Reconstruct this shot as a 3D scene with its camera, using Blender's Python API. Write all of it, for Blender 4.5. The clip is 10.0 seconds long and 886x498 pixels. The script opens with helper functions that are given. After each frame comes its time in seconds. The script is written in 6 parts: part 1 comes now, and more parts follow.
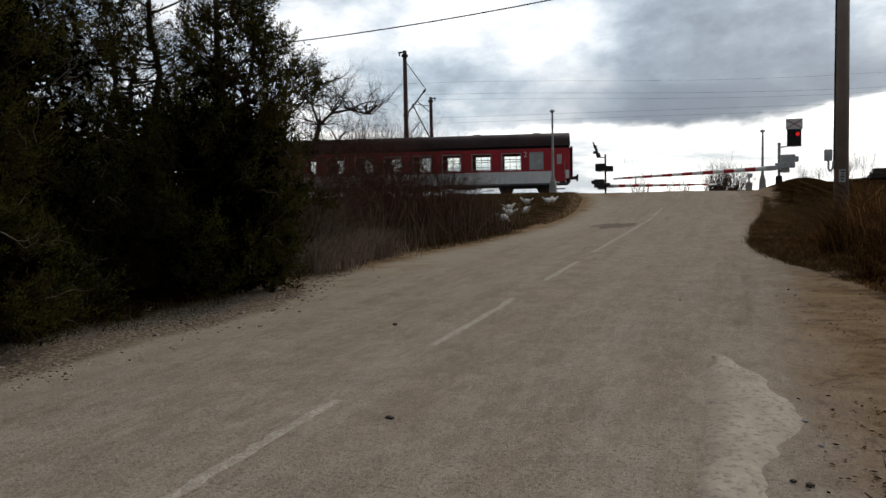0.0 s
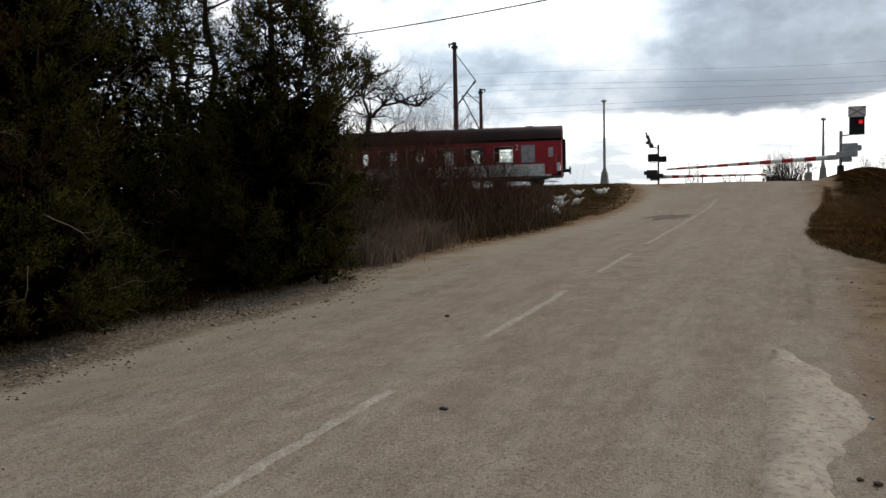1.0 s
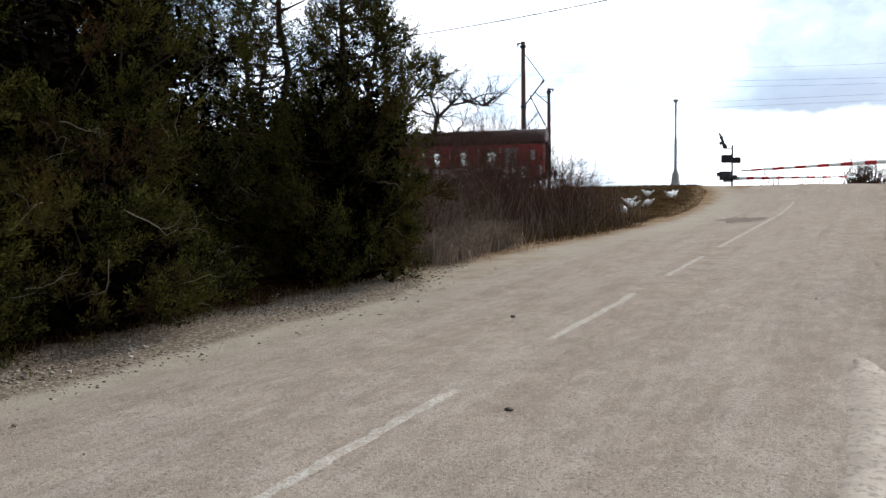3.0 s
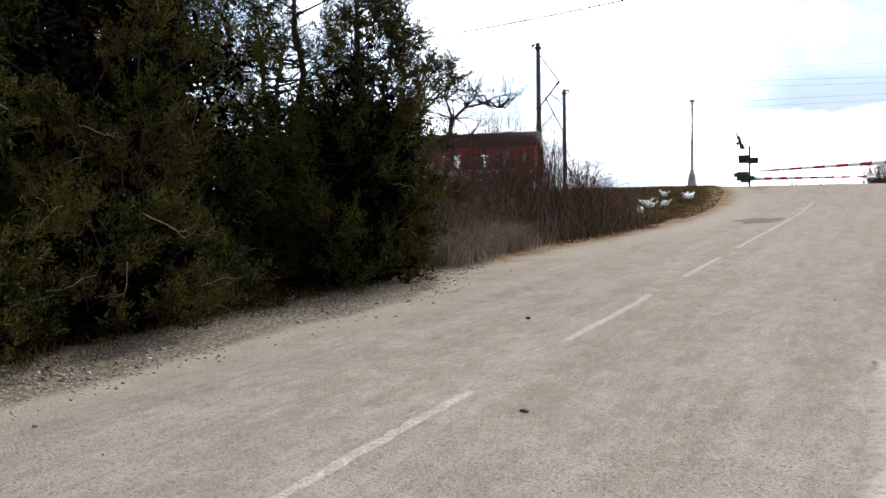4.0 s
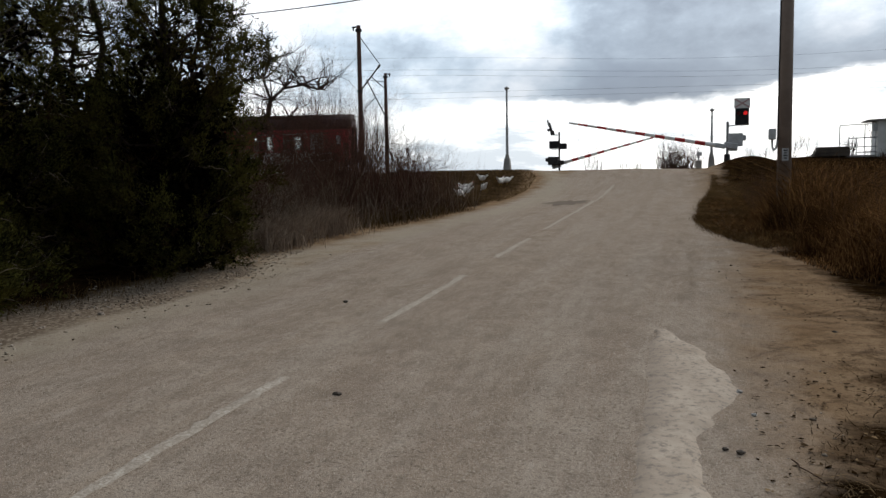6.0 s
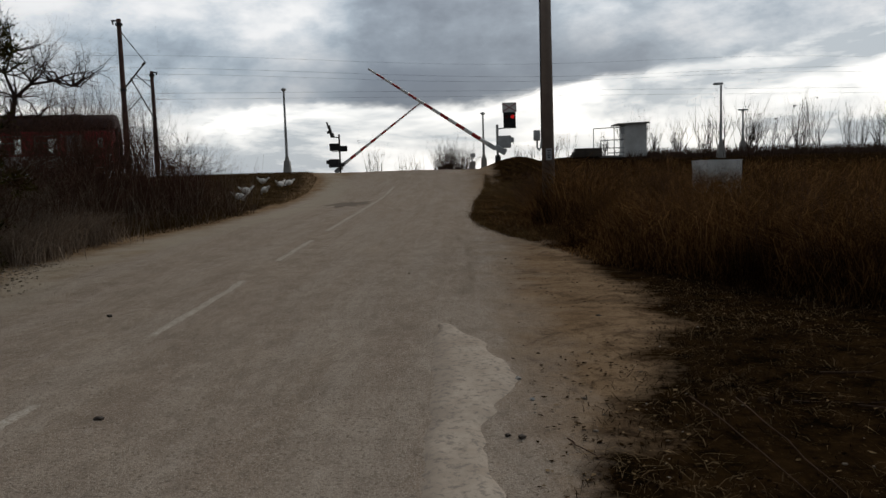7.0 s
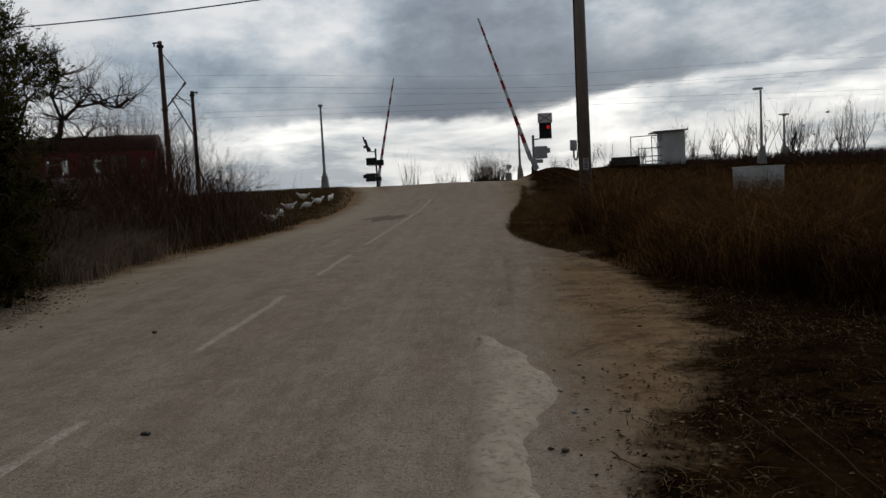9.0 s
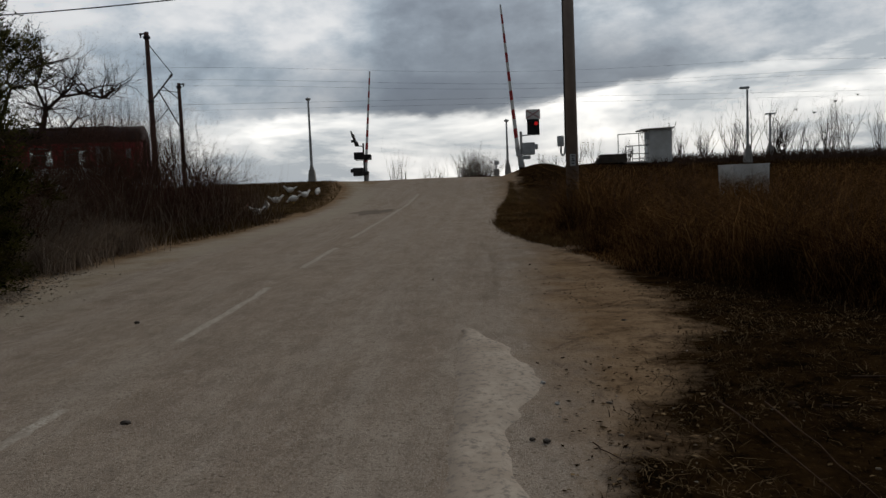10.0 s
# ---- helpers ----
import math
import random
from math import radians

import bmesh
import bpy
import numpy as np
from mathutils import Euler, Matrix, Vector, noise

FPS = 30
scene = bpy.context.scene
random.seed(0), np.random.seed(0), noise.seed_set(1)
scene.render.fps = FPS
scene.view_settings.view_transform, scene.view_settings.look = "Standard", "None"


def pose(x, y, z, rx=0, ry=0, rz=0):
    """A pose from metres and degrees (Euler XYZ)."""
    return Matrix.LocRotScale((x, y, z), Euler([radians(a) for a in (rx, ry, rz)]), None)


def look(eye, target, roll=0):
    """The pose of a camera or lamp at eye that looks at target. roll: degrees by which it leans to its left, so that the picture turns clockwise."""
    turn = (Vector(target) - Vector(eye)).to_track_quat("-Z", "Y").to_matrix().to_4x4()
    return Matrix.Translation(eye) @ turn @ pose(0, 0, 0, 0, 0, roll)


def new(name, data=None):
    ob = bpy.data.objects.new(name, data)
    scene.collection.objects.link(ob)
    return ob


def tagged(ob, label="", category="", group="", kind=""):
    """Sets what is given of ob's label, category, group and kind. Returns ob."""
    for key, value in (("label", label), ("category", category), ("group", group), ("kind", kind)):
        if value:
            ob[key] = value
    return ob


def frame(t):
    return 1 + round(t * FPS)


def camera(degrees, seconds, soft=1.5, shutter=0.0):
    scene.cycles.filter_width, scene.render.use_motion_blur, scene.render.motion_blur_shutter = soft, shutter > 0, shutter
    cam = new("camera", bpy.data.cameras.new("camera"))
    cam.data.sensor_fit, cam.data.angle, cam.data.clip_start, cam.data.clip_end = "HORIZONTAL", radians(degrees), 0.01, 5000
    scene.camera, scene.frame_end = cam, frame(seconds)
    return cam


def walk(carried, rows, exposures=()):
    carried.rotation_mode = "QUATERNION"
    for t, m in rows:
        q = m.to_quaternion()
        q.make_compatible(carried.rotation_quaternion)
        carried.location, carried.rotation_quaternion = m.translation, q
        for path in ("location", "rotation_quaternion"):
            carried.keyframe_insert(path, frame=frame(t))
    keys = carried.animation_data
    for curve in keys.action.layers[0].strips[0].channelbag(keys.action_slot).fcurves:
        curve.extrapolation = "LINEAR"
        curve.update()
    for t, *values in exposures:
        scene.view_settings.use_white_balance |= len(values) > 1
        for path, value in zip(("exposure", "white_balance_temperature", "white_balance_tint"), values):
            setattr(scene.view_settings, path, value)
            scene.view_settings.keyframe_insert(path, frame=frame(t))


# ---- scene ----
cam = camera(59.85, 10.0, soft=1.5, shutter=0.012)
walk(cam, [
    (0, pose(-0.000, -0.001, 1.550, 86.68, 1.10, 20.30)),
    (0.5, pose(-0.017, -0.012, 1.546, 86.49, 0.46, 21.98)),
    (1, pose(-0.029, -0.008, 1.548, 86.16, 1.33, 23.97)),
    (1.5, pose(-0.031, -0.022, 1.545, 86.66, 1.84, 25.75)),
    (2, pose(-0.045, 0.012, 1.535, 86.09, 0.92, 27.57)),
    (2.5, pose(-0.042, 0.015, 1.547, 85.50, 0.98, 28.63)),
    (3, pose(-0.046, -0.002, 1.545, 86.24, 0.81, 28.87)),
    (3.2, pose(-0.044, -0.004, 1.547, 86.25, 0.81, 29.73)),
    (4.5, pose(-0.033, -0.018, 1.541, 86.42, 1.08, 30.03)),
    (5, pose(-0.026, -0.027, 1.553, 86.48, 0.98, 29.24)),
    (5.5, pose(-0.006, -0.007, 1.541, 86.18, 0.35, 25.99)),
    (6, pose(0.066, -0.011, 1.551, 84.92, 0.96, 17.01)),
    (6.2, pose(0.099, 0.015, 1.543, 84.63, 1.20, 10.35)),
    (7.3, pose(0.064, 0.160, 1.510, 84.67, 1.94, 0.60)),
    (7.5, pose(0.069, 0.174, 1.519, 83.53, 2.20, 0.55)),
    (8, pose(0.072, 0.166, 1.532, 84.87, 2.17, 1.51)),
    (8.5, pose(0.064, 0.144, 1.520, 84.99, 1.76, 1.94)),
    (9, pose(0.062, 0.128, 1.519, 85.75, 2.95, 3.64)),
    (9.5, pose(0.079, 0.129, 1.515, 85.88, 2.51, 3.38)),
    (10, pose(0.079, 0.138, 1.485, 85.40, 2.32, 2.73)),
], exposures=[(0, 0.06, 6600, 10), (0.5, 0.22, 6600, 10), (1.0, 0.3, 6550, 10), (1.5, 0.42, 6450, 10), (2.0, 0.98, 6300, 10), (2.5, 1.2, 6150, 10), (3.2, 1.28, 6080, 10), (4.5, 1.58, 5980, 10), (5.4, 1.58, 6020, 10),
              (5.7, 1.18, 6250, 10), (6.0, 0.32, 6450, 10), (6.2, -0.06, 6550, 10), (6.4, -0.15, 6600, 10), (7.3, -0.50, 6600, 10), (8.0, -0.60, 6550, 10), (10.0, -0.60, 6550, 10)])

# ---------------------------------------------------------------- world and sun
SUN_AZ, SUN_EL = 14.0, 38.0            # degrees right of the road's heading, degrees up


def make_world():
    w = bpy.data.worlds.new("sky")
    scene.world = w
    w.use_nodes = True
    nt = w.node_tree
    nt.nodes.clear()
    N, L = nt.nodes.new, nt.links.new

    def math_(op, a, b=None, c=None):
        n = N("ShaderNodeMath")
        n.operation = op
        for i, v in enumerate((a, b, c)):
            if v is None:
                continue
            if isinstance(v, (int, float)):
                n.inputs[i].default_value = v
            else:
                L(v, n.inputs[i])
        return n.outputs[0]

    def ramp(v, *stops):
        n = N("ShaderNodeValToRGB")
        while len(n.color_ramp.elements) < len(stops):
            n.color_ramp.elements.new(0.5)
        for e, (p, col) in zip(n.color_ramp.elements, stops):
            e.position = p
            e.color = (*col, 1) if isinstance(col, tuple) else (col, col, col, 1)
        L(v, n.inputs[0])
        return n.outputs[0]

    def mix(f, a, b, blend="MIX"):
        n = N("ShaderNodeMix")
        n.data_type, n.blend_type = "RGBA", blend
        for sock, v in ((n.inputs[0], f), (n.inputs[6], a), (n.inputs[7], b)):
            if isinstance(v, (int, float)):
                sock.default_value = v
            elif isinstance(v, tuple):
                sock.default_value = (*v, 1)
            else:
                L(v, sock)
        return n.outputs[2]

    sky = N("ShaderNodeTexSky")
    sky.sky_type = "NISHITA"
    sky.sun_disc = False
    sky.sun_elevation, sky.sun_rotation = radians(SUN_EL), radians(SUN_AZ)
    sky.air_density, sky.dust_density = 1.0, 2.0
    skyc = mix(1.0, sky.outputs[0], (0.11, 0.11, 0.11), "MULTIPLY")
    tc = N("ShaderNodeTexCoord")
    sep = N("ShaderNodeSeparateXYZ")
    L(tc.outputs["Generated"], sep.inputs[0])
    x, y, z = sep.outputs
    zz = math_("ADD", math_("MAXIMUM", z, 0.0), 0.20)
    comb = N("ShaderNodeCombineXYZ")
    L(math_("DIVIDE", x, zz), comb.inputs[0])
    L(math_("DIVIDE", y, zz), comb.inputs[1])
    comb.inputs[2].default_value = 3.7

    def fbm(scale, detail, rough, distortion=0.0, vec=None, off=0.0, squash=(1, 1, 1)):
        n = N("ShaderNodeTexNoise")
        m = N("ShaderNodeMapping")
        m.inputs["Location"].default_value = (off, off * 0.7, off * 0.3)
        m.inputs["Scale"].default_value = squash
        L(vec or comb.outputs[0], m.inputs[0])
        L(m.outputs[0], n.inputs["Vector"])
        n.inputs["Scale"].default_value = scale
        n.inputs["Detail"].default_value = detail
        n.inputs["Roughness"].default_value = rough
        n.inputs["Distortion"].default_value = distortion
        return n.outputs[0]

    way = tc.outputs["Generated"]
    big = fbm(2.6, 9, 0.58, 0.15, vec=way, off=6.3, squash=(1, 1, 1.9))
    fine = fbm(7.5, 9, 0.60, 0.1, vec=way, off=9.0, squash=(1, 1, 1.9))
    cover = math_("ADD", math_("MULTIPLY", big, 0.58), math_("MULTIPLY", fine, 0.42))
    # the deck thins out towards the left
    cover = math_("ADD", cover, math_("MULTIPLY", math_("MINIMUM", math_("MAXIMUM", math_("SUBTRACT", -0.02, x), 0.0), 0.4), 0.16))
    # the cloud deck: slate bellies, lighter gaps
    deck = ramp(cover, (0.38, (0.215, 0.27, 0.345)), (0.45, (0.335, 0.41, 0.50)), (0.505, (0.50, 0.60, 0.70)), (0.555, (0.76, 0.84, 0.92)), (0.63, (1.18, 1.20, 1.22)))
    # ragged lower edge of the deck, higher towards the right
    ragged = math_("ADD", math_("MULTIPLY", math_("SUBTRACT", fbm(3.4, 6, 0.55, 0.3, vec=way, off=1.0, squash=(1, 1, 1.8)), 0.5), 0.045),
                   math_("MULTIPLY", math_("SUBTRACT", fbm(11.0, 5, 0.6, 0.2, vec=way, off=4.0, squash=(1, 1, 2)), 0.5), 0.035))
    over = math_("SUBTRACT", math_("ADD", z, ragged), math_("ADD", 0.098, math_("MULTIPLY", math_("MAXIMUM", math_("SUBTRACT", x, 0.05), 0.0), 0.15)))
    belly = math_("MULTIPLY", ramp(over, (0.0, 1.0), (0.03, 0.9), (0.085, 0.0)), ramp(math_("ADD", x, 0.5), (0.12, 0.0), (0.42, 1.0), (0.62, 1.0), (0.82, 0.2)))
    deck = mix(math_("MULTIPLY", belly, 0.80), deck, (0.130, 0.176, 0.255))
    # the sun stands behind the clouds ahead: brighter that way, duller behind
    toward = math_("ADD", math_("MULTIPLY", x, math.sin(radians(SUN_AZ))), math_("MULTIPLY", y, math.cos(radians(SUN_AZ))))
    # sky out of view behind is held down to deepen shade on facing sides
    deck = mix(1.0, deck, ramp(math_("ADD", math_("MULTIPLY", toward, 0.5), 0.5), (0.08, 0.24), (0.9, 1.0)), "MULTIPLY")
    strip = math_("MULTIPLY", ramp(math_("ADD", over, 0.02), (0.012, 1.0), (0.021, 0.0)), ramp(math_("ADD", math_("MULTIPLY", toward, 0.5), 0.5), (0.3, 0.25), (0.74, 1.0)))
    wisps = fbm(2.6, 7, 0.6, 0.3, vec=way, off=5.0, squash=(1, 1, 4.5))
    low = mix(ramp(wisps, (0.40, 0.0), (0.55, 1.0)), (0.58, 0.66, 0.74), (1.72, 1.71, 1.67))
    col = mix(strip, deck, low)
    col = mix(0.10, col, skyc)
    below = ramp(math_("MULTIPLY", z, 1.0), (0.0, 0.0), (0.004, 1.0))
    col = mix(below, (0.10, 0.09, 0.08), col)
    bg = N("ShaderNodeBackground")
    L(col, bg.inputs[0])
    bg.inputs[1].default_value = 1.0
    out = N("ShaderNodeOutputWorld")
    L(bg.outputs[0], out.inputs[0])


make_world()
sun = new("sun", bpy.data.lights.new("sun", "SUN"))
sun.data.energy, sun.data.angle, sun.data.color = 1.5, radians(14), (1.0, 0.95, 0.88)
sun.matrix_world = look((60 * math.sin(radians(SUN_AZ)), 60 * math.cos(radians(SUN_AZ)), 60 * math.tan(radians(SUN_EL))), (0, 0, 0))

# ---------------------------------------------------------------- materials


class Mat:
    """A small node builder."""

    def __init__(self, name, rough=0.8, metal=0.0, spec=0.3):
        self.m = bpy.data.materials.new(name)
        self.m.use_nodes = True
        self.nt = self.m.node_tree
        self.bsdf = self.nt.nodes["Principled BSDF"]
        self.bsdf.inputs["Roughness"].default_value = rough
        self.bsdf.inputs["Metallic"].default_value = metal
        self.bsdf.inputs["Specular IOR Level"].default_value = spec
        self.tc = self.nt.nodes.new("ShaderNodeTexCoord")
        self.geo = self.nt.nodes.new("ShaderNodeNewGeometry")

    def node(self, kind):
        return self.nt.nodes.new(kind)

    def put(self, sock, v):
        if isinstance(v, (int, float)):
            sock.default_value = v
        elif isinstance(v, tuple):
            sock.default_value = (*v, 1) if len(v) == 3 and sock.type == "RGBA" else v
        else:
            self.nt.links.new(v, sock)

    def noise(self, scale, detail=5, rough=0.6, world=False, stretch=None, dist=0.0):
        n = self.node("ShaderNodeTexNoise")
        n.inputs["Scale"].default_value, n.inputs["Detail"].default_value = scale, detail
        n.inputs["Roughness"].default_value, n.inputs["Distortion"].default_value = rough, dist
        src = self.geo.outputs["Position"] if world else self.tc.outputs["Object"]
        if stretch:
            mp = self.node("ShaderNodeMapping")
            mp.inputs["Scale"].default_value = stretch
            self.put(mp.inputs[0], src)
            src = mp.outputs[0]
        self.put(n.inputs["Vector"], src)
        return n.outputs[0]

    def voronoi(self, scale, feature="F1", world=False, what="Distance"):
        n = self.node("ShaderNodeTexVoronoi")
        n.feature = feature
        n.inputs["Scale"].default_value = scale
        self.put(n.inputs["Vector"], self.geo.outputs["Position"] if world else self.tc.outputs["Object"])
        return n.outputs[what]

    def ramp(self, v, *stops):
        n = self.node("ShaderNodeValToRGB")
        while len(n.color_ramp.elements) < len(stops):
            n.color_ramp.elements.new(0.5)
        for e, (p, col) in zip(n.color_ramp.elements, stops):
            e.position = p
            e.color = (*col, 1) if isinstance(col, tuple) else (col, col, col, 1)
        self.put(n.inputs[0], v)
        return n.outputs[0]

    def math(self, op, a, b=0.0, clamp=False):
        n = self.node("ShaderNodeMath")
        n.operation, n.use_clamp = op, clamp
        self.put(n.inputs[0], a)
        self.put(n.inputs[1], b)
        return n.outputs[0]

    def mix(self, f, a, b, blend="MIX"):
        n = self.node("ShaderNodeMix")
        n.data_type, n.blend_type = "RGBA", blend
        self.put(n.inputs[0], f)
        self.put(n.inputs[6], a)
        self.put(n.inputs[7], b)
        return n.outputs[2]

    def attr(self, name):
        n = self.node("ShaderNodeAttribute")
        n.attribute_name = name
        return n.outputs["Fac"]

    def random(self):
        return self.node("ShaderNodeObjectInfo").outputs["Random"]

    def island(self):
        return self.geo.outputs["Random Per Island"]

    def color(self, v):
        self.put(self.bsdf.inputs["Base Color"], v)
        return self

    def rough(self, v):
        self.put(self.bsdf.inputs["Roughness"], v)
        return self

    def bump(self, h, strength=0.4, dist=0.02):
        n = self.node("ShaderNodeBump")
        n.inputs["Strength"].default_value, n.inputs["Distance"].default_value = strength, dist
        self.put(n.inputs["Height"], h)
        self.nt.links.new(n.outputs[0], self.bsdf.inputs["Normal"])
        return self


def worn(name, base, dark, scale=3.0, rough=0.7, metal=0.0, spec=0.3, bump=0.2):
    """Paint or bare stuff with broad stains and fine grain."""
    m = Mat(name, rough, metal, spec)
    stains = m.ramp(m.noise(scale, 6, 0.65), (0.38, 0.0), (0.68, 1.0))
    fine = m.noise(scale * 14, 4, 0.6)
    c = m.mix(stains, dark, base)
    c = m.mix(m.math("MULTIPLY", fine, 0.35), c, tuple(v * 0.6 for v in base))
    m.color(c).bump(fine, bump, 0.004)
    m.rough(m.ramp(stains, (0.0, min(1, rough + 0.15)), (1.0, rough)))
    return m.m


def ground_material():
    m = Mat("dusty_ground", 1.0, 0, 0.0)
    broad = m.noise(0.35, 5, 0.6, True)
    mid = m.noise(2.2, 6, 0.65, True)
    fine = m.noise(38, 5, 0.7, True)
    grit = m.noise(150, 3, 0.7, True)
    along = m.noise(1.0, 5, 0.6, True, stretch=(2.6, 0.22, 1.0))
    # worn dusty asphalt
    asph = m.mix(m.ramp(mid, (0.35, 0.0), (0.65, 1.0)), (0.216, 0.164, 0.122), (0.302, 0.238, 0.180))
    asph = m.mix(m.math("MULTIPLY", m.ramp(along, (0.42, 0.0), (0.60, 1.0)), 0.32), asph, (0.355, 0.302, 0.248))
    asph = m.mix(m.math("MULTIPLY", m.ramp(m.noise(1.3, 5, 0.6, True, stretch=(1.6, 0.35, 1.0), dist=0.4), (0.50, 0.0), (0.66, 1.0)), 0.34), asph, (0.221, 0.163, 0.123))
    asph = m.mix(m.ramp(grit, (0.52, 0.0), (0.64, 0.9)), asph, (0.452, 0.390, 0.323))
    asph = m.mix(m.ramp(fine, (0.34, 0.8), (0.46, 0.0)), asph, (0.113, 0.088, 0.066))
    asph = m.mix(m.ramp(m.noise(70, 3, 0.6, True), (0.34, 0.6), (0.44, 0.0)), asph, (0.088, 0.067, 0.052))
    mottle = m.noise(7.0, 7, 0.72, True, stretch=(1.5, 0.55, 1.0), dist=0.2)
    asph = m.mix(m.ramp(mottle, (0.38, 0.42), (0.50, 0.0)), asph, (0.185, 0.145, 0.113))
    asph = m.mix(m.ramp(mottle, (0.56, 0.0), (0.66, 0.35)), asph, (0.400, 0.342, 0.283))
    # light crushed dust
    dust = m.mix(mid, (0.275, 0.232, 0.176), (0.362, 0.310, 0.239))
    dust = m.mix(m.ramp(fine, (0.36, 0.7), (0.48, 0.0)), dust, (0.168, 0.123, 0.085))
    # trodden brown soil
    soil = m.mix(m.ramp(m.noise(2.0, 8, 0.72, True, stretch=(0.75, 1.15, 1.0)), (0.36, 0.0), (0.64, 1.0)), (0.150, 0.094, 0.052), (0.266, 0.180, 0.108))
    soil = m.mix(m.ramp(fine, (0.36, 0.7), (0.46, 0.0)), soil, (0.090, 0.060, 0.038))
    soil = m.mix(m.ramp(grit, (0.58, 0.0), (0.68, 0.6)), soil, (0.240, 0.167, 0.109))
    soilmark = m.ramp(m.noise(2.6, 8, 0.78, True, dist=0.6), (0.38, 1.0), (0.47, 0.0))
    soil = m.mix(m.math("MULTIPLY", soilmark, 0.7), soil, (0.060, 0.036, 0.020))
    soil = m.mix(m.ramp(m.noise(11, 6, 0.75, True), (0.36, 0.7), (0.42, 0.0)), soil, (0.060, 0.038, 0.024))
    # stones
    cell = m.voronoi(22, "F1", True, "Color")
    celld = m.voronoi(22, "F1", True)
    grav = m.mix(m.ramp(celld, (0.25, 0.0), (0.6, 1.0)), m.mix(m.ramp(cell, (0.1, 0.0), (0.9, 1.0)), (0.17, 0.130, 0.094), (0.33, 0.270, 0.208)), (0.135, 0.102, 0.073))
    # dead grass and leaf litter, taken down to near black
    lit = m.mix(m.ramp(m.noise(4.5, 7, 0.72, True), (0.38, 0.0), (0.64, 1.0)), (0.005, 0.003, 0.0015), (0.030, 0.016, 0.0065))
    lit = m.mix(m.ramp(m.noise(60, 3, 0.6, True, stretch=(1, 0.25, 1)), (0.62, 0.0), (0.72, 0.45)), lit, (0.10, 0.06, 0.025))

    def edge(a, lo, hi, amp=0.5, stretch=None):
        v = m.math("ADD", m.attr(a), m.math("MULTIPLY", m.math("SUBTRACT", m.noise(1.5, 8, 0.66, True, stretch), 0.5), amp))
        return m.ramp(v, (lo, 0.0), (hi, 1.0))

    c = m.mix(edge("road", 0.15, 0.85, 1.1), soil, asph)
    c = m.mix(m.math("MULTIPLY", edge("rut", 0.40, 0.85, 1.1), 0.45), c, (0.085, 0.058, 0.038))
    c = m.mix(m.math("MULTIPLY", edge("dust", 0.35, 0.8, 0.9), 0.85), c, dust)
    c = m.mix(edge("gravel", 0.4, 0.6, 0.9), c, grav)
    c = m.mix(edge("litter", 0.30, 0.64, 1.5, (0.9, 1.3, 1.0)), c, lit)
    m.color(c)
    h = m.math("ADD", m.math("MULTIPLY", fine, 0.7), m.math("MULTIPLY", grit, 0.3))
    m.bump(h, 0.8, 0.014)
    return m.m


M_GROUND = ground_material()
M_LINE = None


def line_material():
    m = Mat("worn_white_line", 0.95, 0, 0.0)
    c = m.mix(m.ramp(m.noise(9, 6, 0.7, True), (0.38, 0.0), (0.62, 1.0)), (0.33, 0.286, 0.234), (0.47, 0.42, 0.355))
    c = m.mix(m.ramp(m.noise(55, 4, 0.7, True), (0.42, 1.0), (0.58, 0.0)), c, (0.27, 0.222, 0.176))
    m.color(c).bump(m.noise(80, 3, 0.6, True), 0.4, 0.006)
    return m.m


M_LINE = line_material()
M_CONCRETE = worn("weathered_concrete", (0.42, 0.40, 0.37), (0.27, 0.25, 0.225), 1.6, 0.9, 0, 0.2, 0.5)
M_POLE = worn("grey_brown_concrete_pole", (0.27, 0.210, 0.170), (0.16, 0.120, 0.096), 1.2, 0.9, 0, 0.2, 0.4)
M_MAST = worn("rusty_brown_mast_paint", (0.16, 0.085, 0.065), (0.085, 0.05, 0.042), 1.4, 0.75, 0.1)
M_STEEL = worn("galvanised_steel", (0.42, 0.43, 0.43), (0.26, 0.26, 0.255), 3, 0.5, 0.6)
M_DARKSTEEL = worn("dark_steel", (0.07, 0.068, 0.066), (0.035, 0.03, 0.028), 3, 0.65, 0.4)
M_WHITE = worn("white_enamel", (0.84, 0.83, 0.81), (0.66, 0.64, 0.60), 4, 0.45)
M_RED = worn("red_enamel", (0.50, 0.035, 0.035), (0.34, 0.028, 0.028), 4, 0.45)
M_GREYBOX = worn("light_grey_box_paint", (0.55, 0.56, 0.56), (0.38, 0.38, 0.37), 3, 0.5)
M_BLACK = worn("matt_black_paint", (0.022, 0.022, 0.023), (0.012, 0.012, 0.012), 4, 0.6)
M_PLASTER = worn("whitewashed_plaster", (0.74, 0.73, 0.70), (0.56, 0.54, 0.50), 1.3, 0.9, 0, 0.2, 0.4)
M_COACHRED = worn("coach_red_paint", (0.50, 0.014, 0.022), (0.36, 0.011, 0.018), 0.9, 0.4, 0, 0.5, 0.05)
M_COACHDARK = worn("coach_maroon_paint", (0.085, 0.016, 0.018), (0.05, 0.012, 0.013), 0.8, 0.5, 0, 0.4, 0.05)
M_COACHGREY = worn("coach_pale_grey_paint", (0.86, 0.85, 0.81), (0.74, 0.72, 0.68), 0.8, 0.45, 0, 0.4, 0.05)
M_COACHSKIRT = worn("coach_dark_grey_skirt", (0.16, 0.16, 0.16), (0.09, 0.085, 0.08), 0.8, 0.6)
M_ROOF = worn("sooty_coach_roof", (0.050, 0.022, 0.020), (0.026, 0.014, 0.013), 0.7, 0.7)
